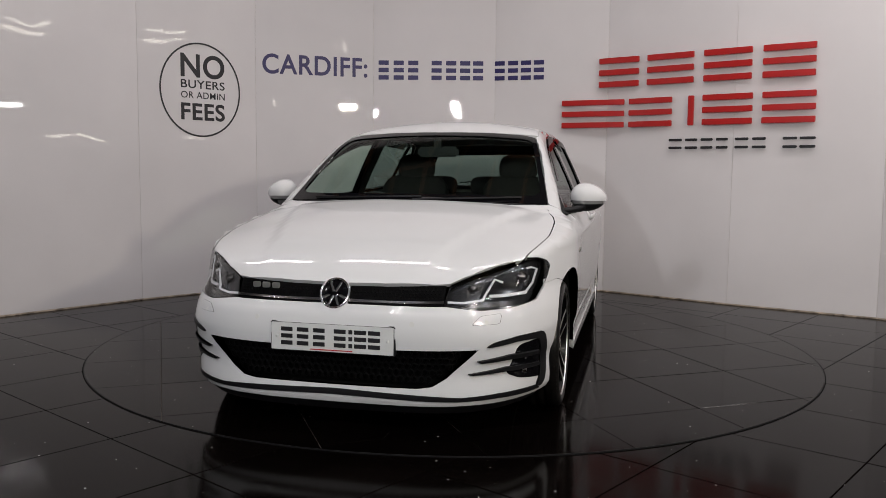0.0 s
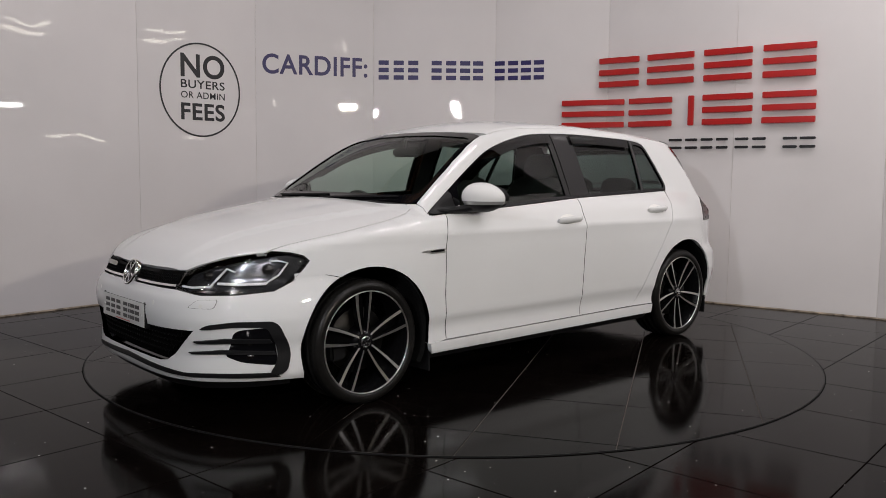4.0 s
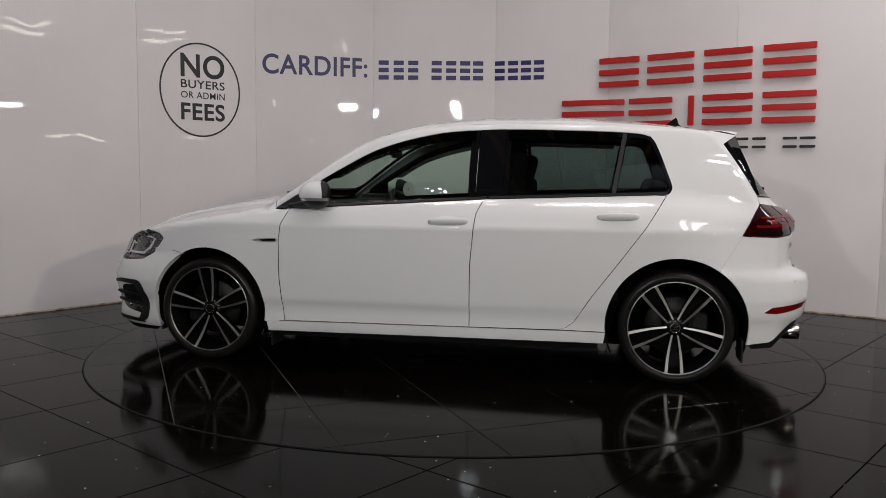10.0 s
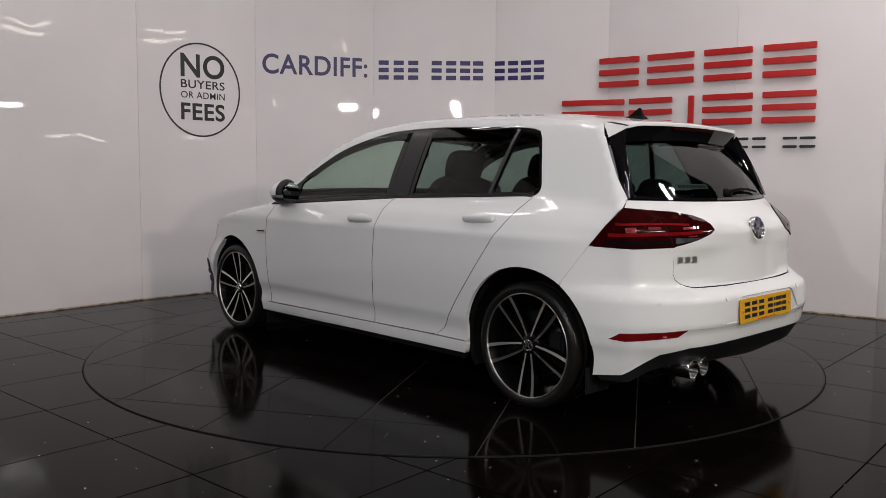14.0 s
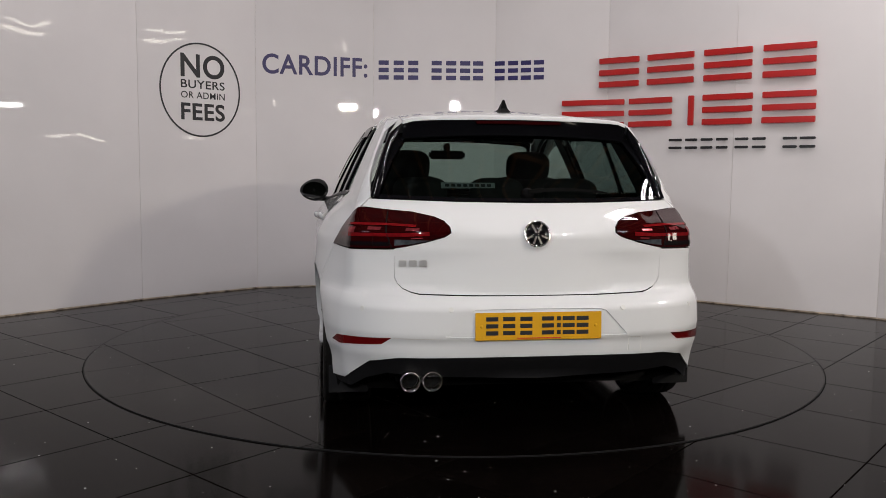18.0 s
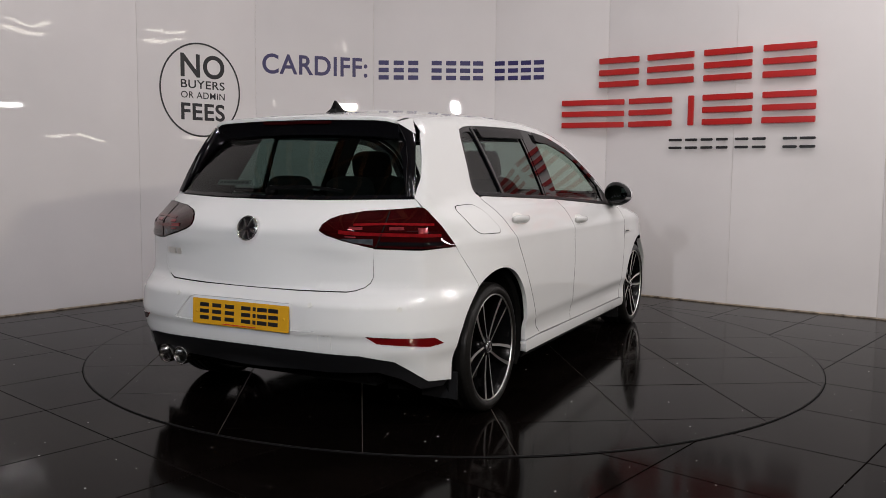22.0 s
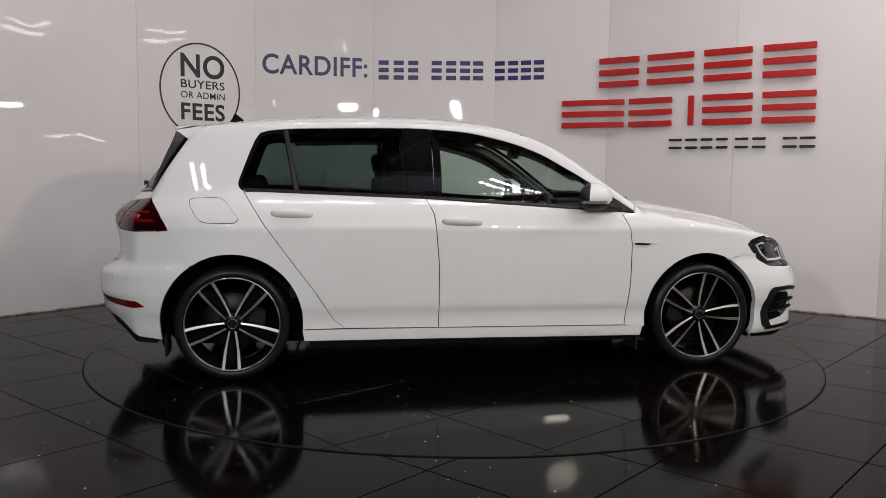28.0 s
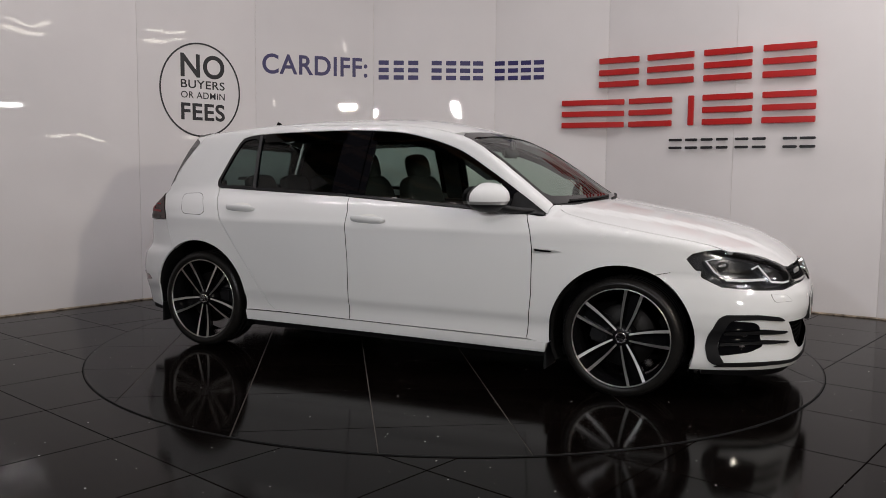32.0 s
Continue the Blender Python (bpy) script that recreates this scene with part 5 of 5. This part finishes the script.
        for nm, pth, wd, material in (("lamp_bar", [(-1.70, 0.765, 0.833), (-1.80, 0.71, 0.838), (-1.93, 0.52, 0.842), (-1.955, 0.43, 0.848)], 0.014, REDBRIGHT), ("lamp_bar", [(-1.72, 0.74, 0.878), (-1.85, 0.60, 0.880), (-1.92, 0.48, 0.876)], 0.009, REDBRIGHT), ("lamp_bar", [(-1.69, 0.77, 0.800), (-1.80, 0.72, 0.802), (-1.915, 0.595, 0.804)], 0.016, GLOSSBLACK), ("lamp_split", [(-1.92, 0.585, 0.787), (-1.825, 0.598, 0.932)], 0.004, LINER)):
            panel(nm, "rear", strip(T(S(pth)), wd), material, tl, lift=0.0056, skirt=0.002, res=0.02, step=0.012)
        panel("clear_section", "rear", T(S([(-1.955, 0.43, 0.822), (-1.945, 0.50, 0.806), (-1.925, 0.575, 0.797), (-1.925, 0.575, 0.822)])), SMOKED, tl, "smoked clear lens", lift=0.0055, skirt=0.001, res=0.02, step=0.01)
        # reflector cups behind the lens
        for a, b, wd in (((-1.905, 0.515, 0.862), (-1.93, 0.465, 0.862), 0.010), ((-1.87, 0.62, 0.862), (-1.83, 0.665, 0.863), 0.012), ((-1.79, 0.705, 0.856), (-1.76, 0.73, 0.855), 0.020), ((-1.93, 0.50, 0.828), (-1.945, 0.455, 0.831), 0.005)):
            panel("reflector", "rear", strip(T(S([a, b])), wd), REFLECTOR, tl, "pale pink reflector", lift=0.0052, skirt=0.001, res=0.02, step=0.01)


def underside():
    part("floor_pan", box(-1.50, 1.80, -0.60, 0.60, 0.15, 0.19, 0.01), LINER, car)
    part("engine_bay", box(1.05, 1.95, -0.52, 0.52, 0.19, 0.55, 0.03), LINER, car)
    part("bulkhead", box(0.98, 1.02, -0.70, 0.70, 0.15, 0.86), LINER, car)
    part("boot_floor", box(-1.84, -1.0, -0.55, 0.55, 0.19, 0.62, 0.02), LINER, car)
    for hx, (cx, cz, r) in (("f", ARCH_F), ("r", ARCH_R)):
        for sg in (1, -1):
            vs, fs = [], []
            a = np.linspace(-25, 205, 30)
            for q in a:
                c, s = math.cos(radians(q)), math.sin(radians(q))
                edge = min(0.845, float(on_body("side", [(cx + r * c, max(0.17, cz + r * s))])[0][1]) - 0.010)
                vs += [(cx + (r + 0.004) * c, sg * edge, cz + (r + 0.004) * s), (cx + (r - 0.006) * c, sg * (edge - 0.02), cz + (r - 0.006) * s), (cx + (r + 0.02) * c, sg * 0.50, cz + (r + 0.02) * s)]
            for i in range(len(a) - 1):
                fs += [(3 * i + j, 3 * i + 1 + j, 3 * i + 4 + j, 3 * i + 3 + j) for j in range(2)]
            put("arch_liner", mesh_of("arch_liner", vs, fs, LINER), car)
            n = 24
            vs = [(cx, sg * 0.505, cz)] + [(cx + 0.38 * math.cos(t), sg * 0.505, cz + 0.38 * math.sin(t)) for t in np.linspace(0, 2 * math.pi, n, endpoint=False)]
            vs = [(x, y, max(0.16, z)) for x, y, z in vs]
            put("arch_wall", mesh_of("arch_wall", vs, [(0, i + 1, (i + 1) % n + 1) for i in range(n)], LINER), car)
            xf = 0.928 if hx == "f" else -1.652
            out = 0.842 if hx == "f" else 0.832
            part("mudflap", box(xf - 0.005, xf + 0.005, min(sg * 0.66, sg * out), max(sg * 0.66, sg * out), 0.095 if hx == "f" else 0.128, 0.27 if hx == "f" else 0.25, 0.003, Matrix.Translation((0, 0, 0))), TRIM, car, "black rubber mudflap")


def wheel_parts():
    """One wheel at the origin, its face to +y."""
    w = new("wheel")
    prof = [(0.240, -0.100), (0.252, -0.106), (0.275, -0.108), (0.292, -0.098), (0.299, -0.085), (0.3015, -0.06)]
    for g in (-0.045, 0.0, 0.045):
        prof += [(0.302, g - 0.006), (0.294, g - 0.004), (0.294, g + 0.004), (0.302, g + 0.006)]
    prof += [(0.3015, 0.06), (0.299, 0.085), (0.2955, 0.092), (0.2925, 0.098), (0.286, 0.104), (0.275, 0.1085), (0.266, 0.1105), (0.263, 0.1095), (0.255, 0.109), (0.250, 0.106), (0.248, 0.100), (0.244, 0.098)]
    prof = [(r if r < 0.26 else 0.26 + (r - 0.26) * 0.90, h) for r, h in prof]
    v, f = lathe(prof, 96)
    put("tyre", mesh_of("tyre", v, f, RUBBER, True), w, "black road tyre")
    # tread blocks on the shoulder
    vs, fs = [], []
    for i in range(72):
        a = 2 * math.pi * i / 72
        for sgn in (-1, 1):
            o = len(vs)
            for da in (0.0, 0.052):
                c, s = math.cos(a + da), math.sin(a + da)
                vs += [(r * c, sgn * y, r * s) for r, y in ((0.2987, 0.055), (0.2987, 0.080), (0.2950, 0.0905), (0.2908, 0.0990), (0.2840, 0.1035))]
            fs += [(o + j, o + j + 1, o + 6 + j, o + 5 + j) for j in range(4)]
    tagged(put("tread", mesh_of("tread", vs, fs, RUBBER), w), kind="stuff")
    v, f = lathe([(0.247, 0.098), (0.2465, 0.103), (0.2435, 0.105), (0.2415, 0.1035), (0.2405, 0.098)], 80)
    put("rim_lip", mesh_of("rim_lip", v, f, ALLOY, True), w, "bright machined rim edge")
    v, f = lathe([(0.2405, 0.098), (0.237, 0.088), (0.222, 0.055), (0.216, -0.02), (0.220, -0.09)], 64)
    put("rim_barrel", mesh_of("rim_barrel", v, f, ALLOYBLACK, True), w, "gloss black rim barrel")
    v, f = lathe([(0.0, 0.082), (0.030, 0.082), (0.048, 0.076), (0.062, 0.066), (0.068, 0.03), (0.066, -0.02), (0.0, -0.02)], 40)
    put("hub", mesh_of("hub", v, f, ALLOYBLACK, True), w)
    v, f = lathe([(0.0, 0.089), (0.020, 0.0885), (0.026, 0.086), (0.0275, 0.080)], 32)
    cap = put("centre_cap", mesh_of("centre_cap", v, f, GLOSSBLACK, True), w)
    v, f = lathe([(0.0215, 0.0885), (0.0235, 0.0905), (0.0265, 0.0885), (0.029, 0.080)], 32)
    put("cap_ring", mesh_of("cap_ring", v, f, CHROME, True), cap)
    for a in (35, 90, 145, 215, 325):
        m = Matrix.Rotation(radians(a), 4, "Y")
        part("cap_bar", box(0.004, 0.020, 0.0880, 0.0905, -0.0026, 0.0026, 0.0006, m), CHROME, cap)
    for i in range(5):
        turn = Matrix.Rotation(radians(72 * i), 4, "Y")
        for sd in (-1, 1):
            # one bar of a twin spoke: alloy face over a black flank
            rs = np.linspace(0.040, 0.2395, 9)
            face, flank, ff, fk = [], [], [], []
            for r in rs:
                t = (r - 0.040) / 0.1995
                off = 0.0150 + 0.0255 * t + 0.004 * math.sin(math.pi * t)
                wd = 0.0045 + 0.0035 * t
                y = 0.080 + 0.004 * t + 0.014 * t * t
                face += [(sd * (off - wd), y, r), (sd * (off + wd), y - 0.0015, r)]
                flank += [(sd * (off - wd), y - 0.0005, r), (sd * (off - wd - 0.004), y - 0.030, r), (sd * (off + wd + 0.005), y - 0.034, r), (sd * (off + wd), y - 0.002, r)]
            for k in range(8):
                ff.append((2 * k, 2 * k + 1, 2 * k + 3, 2 * k + 2))
                fk += [(4 * k + j, 4 * k + j + 1, 4 * k + 5 + j, 4 * k + 4 + j) for j in range(3)]
            put("spoke_face", mesh_of("spoke_face", face, ff, ALLOY, False), w, "machined silver spoke face", turn)
            put("spoke", mesh_of("spoke", flank, fk, ALLOYBLACK, True), w, "", turn)
        web = [(-0.018, 0.045, 0.05), (0.018, 0.045, 0.05), (0.036, 0.035, 0.225), (-0.036, 0.035, 0.225)]
        put("spoke_web", mesh_of("spoke_web", web, [(0, 1, 2, 3)], ALLOYBLACK), w, "", turn)
        v, f = lathe([(0.0, 0.074), (0.007, 0.073), (0.008, 0.06)], 10)
        m = Matrix.Rotation(radians(72 * i + 36), 4, "Y") @ Matrix.Translation((0, 0, 0.05))
        put("wheel_bolt", mesh_of("wheel_bolt", v, f, STEEL, True), w, "", m)
    v, f = lathe([(0.07, 0.012), (0.155, 0.012), (0.157, 0.008), (0.157, -0.012), (0.07, -0.012)], 56)
    put("brake_disc", mesh_of("brake_disc", v, f, STEEL, True), w, "grey steel brake disc")
    part("brake_caliper", box(0.08, 0.165, -0.03, 0.035, -0.075, 0.075, 0.012), TRIM, w)
    return w


def wheels():
    first = wheel_parts()
    first.parent = car
    spots = [(1.315, 1, 5), (-1.315, 1, 180), (1.315, -1, -15), (-1.315, -1, 178)]
    for i, (x, sg, ang) in enumerate(spots):
        m = pose(x, sg * 0.744, HUB_Z if x < 0 else HUB_Z - 0.004, 0, 0, 0 if sg > 0 else 180) @ pose(0, 0, 0, 0, ang, 0)
        if i == 0:
            first.matrix_basis = m
        else:
            copy_thing(first, m)


def cabin():
    inside_doors = [(0.90, 0.84), (0.86, 0.30), (-0.70, 0.28), (-1.15, 0.70), (-1.26, 0.95), (-0.30, 0.91)]
    panel("door_lining", "side", inside_doors, DASH, car, "dark door lining", both=True, lift=-0.055, skirt=0, res=0.08)
    rear_post = [(-1.27, 0.97), (-1.66, 0.955), (-1.60, 1.12), (-1.52, 1.25), (-1.44, 1.32), (-1.0, 1.335), (-1.17, 1.31), (-1.215, 1.19), (-1.275, 1.035)]
    panel("pillar_lining", "side", rear_post, DASH, car, "dark pillar lining", both=True, lift=-0.022, skirt=0, res=0.05)
    post = [(-0.24, 0.93), (-0.24, 1.345), (-0.37, 1.345), (-0.37, 0.93)]
    panel("pillar_lining", "side", post, DASH, car, "dark pillar lining", both=True, lift=-0.03, skirt=0, res=0.05)
    front_post = [(float(x), float(DLO_TOP(x)) + 0.002) for x in np.linspace(-1.0, 0.80, 24)] + [(float(x), float(DLO_TOP(x)) + 0.022) for x in np.linspace(0.80, -1.0, 24)]
    panel("pillar_lining", "side", front_post, DASH, car, "dark pillar lining", both=True, lift=-0.024, skirt=0, res=0.05)
    liner = [(float(x), float(EDGE_Y(x)) - 0.015) for x in np.linspace(-1.46, 0.25, 20)]
    panel("headlining", "top", liner + [(x, -y) for x, y in liner[::-1]], HEADLINING, car, "grey headlining", lift=-0.035, skirt=0, res=0.08)
    part("dashboard", box(0.55, 1.02, -0.68, 0.68, 0.62, 0.90, 0.05), DASH, car, "dark dashboard")
    part("instrument_hood", box(0.52, 0.75, -0.52, -0.20, 0.86, 0.945, 0.03), DASH, car)
    part("centre_console", box(-0.1, 0.6, -0.11, 0.11, 0.25, 0.60, 0.03), DASH, car)
    # steering wheel on the right
    vs, fs = [], []
    for i in range(32):
        a = 2 * math.pi * i / 32
        for j in range(8):
            b = 2 * math.pi * j / 8
            r = 0.185 + 0.016 * math.cos(b)
            vs.append((0.016 * math.sin(b), r * math.cos(a), r * math.sin(a)))
    for i in range(32):
        fs += [(i * 8 + j, i * 8 + (j + 1) % 8, ((i + 1) % 32) * 8 + (j + 1) % 8, ((i + 1) % 32) * 8 + j) for j in range(8)]
    sw = put("steering_wheel", mesh_of("steering_wheel", vs, fs, DASH, True), car, "dark steering wheel", pose(0.44, -0.36, 0.80, 0, 24))
    part("wheel_boss", box(-0.03, 0.02, -0.17, 0.17, -0.05, 0.04, 0.02), DASH, sw)
    for sg in (1, -1):
        y = sg * 0.36
        seat = part("front_seat", box(-0.30, 0.24, y - 0.25, y + 0.25, 0.35, 0.55, 0.06), FABRIC, car, "dark cloth front seat")
        part("backrest", cushion(0.075, 0.245, 0.31, pose(-0.25, y, 0.50, 0, -17) @ pose(0, 0, 0.29)), FABRIC, seat, smooth=True)
        part("headrest", cushion(0.052, 0.130, 0.092, pose(-0.25, y, 0.50, 0, -15) @ pose(0, 0, 0.655), 0.6), FABRIC, seat, smooth=True)
        for d in (-0.05, 0.05):
            part("headrest_post", box(-0.006, 0.006, d - 0.006, d + 0.006, 0.54, 0.62, 0.002, pose(-0.25, y, 0.50, 0, -15)), CHROME, seat)
    bench = part("rear_bench", box(-1.02, -0.55, -0.62, 0.62, 0.33, 0.56, 0.06), FABRIC, car, "dark cloth rear bench")
    part("bench_back", box(-0.07, 0.07, -0.62, 0.62, 0.0, 0.48, 0.06, pose(-1.02, 0, 0.50, 0, -22)), FABRIC, bench)
    for y in (-0.38, 0.0, 0.38):
        part("headrest", cushion(0.05, 0.135, 0.075, pose(-1.02, y, 0.48, 0, -20) @ pose(0, 0, 0.55), 0.6), FABRIC, bench, smooth=True)
    part("parcel_shelf", box(-1.72, -1.20, -0.58, 0.58, 0.90, 0.93, 0.01), DASH, car)
    mir = part("rear_view_mirror", box(0.395, 0.425, -0.125, 0.125, 1.190, 1.250, 0.014), DASH, car)
    part("mirror_stalk", box(0.41, 0.44, -0.022, 0.022, 1.235, 1.300, 0.008), DASH, mir)
    for sg in (1, -1):
        part("sun_visor", box(0.10, 0.25, sg * 0.36 - 0.17, sg * 0.36 + 0.17, 1.305, 1.32, 0.006, Matrix.Translation((0, 0, 0))), HEADLINING, car)


fronts, rears = side_panels()
side_glass(fronts, rears)
mirrors(fronts)
bonnet, roof_panel = top_panels()
front_end(bonnet)
rear_end()
underside()
wheels()
cabin()


def motions():
    rows = []
    for i in range(17):
        t = 2.0 * i
        rows.append((t, -102.348 - 8.7993 * t - 0.515 * ((t - 16) / 16) ** 2))
    walk(turntable, [(t, pose(0, 0, 0, 0, 0, a)) for t, a in rows])
    walk(car, [(t, pose(0, 0, 0, 0, 0, a) @ pose(-0.021, -0.011, 0)) for t, a in rows])


motions()
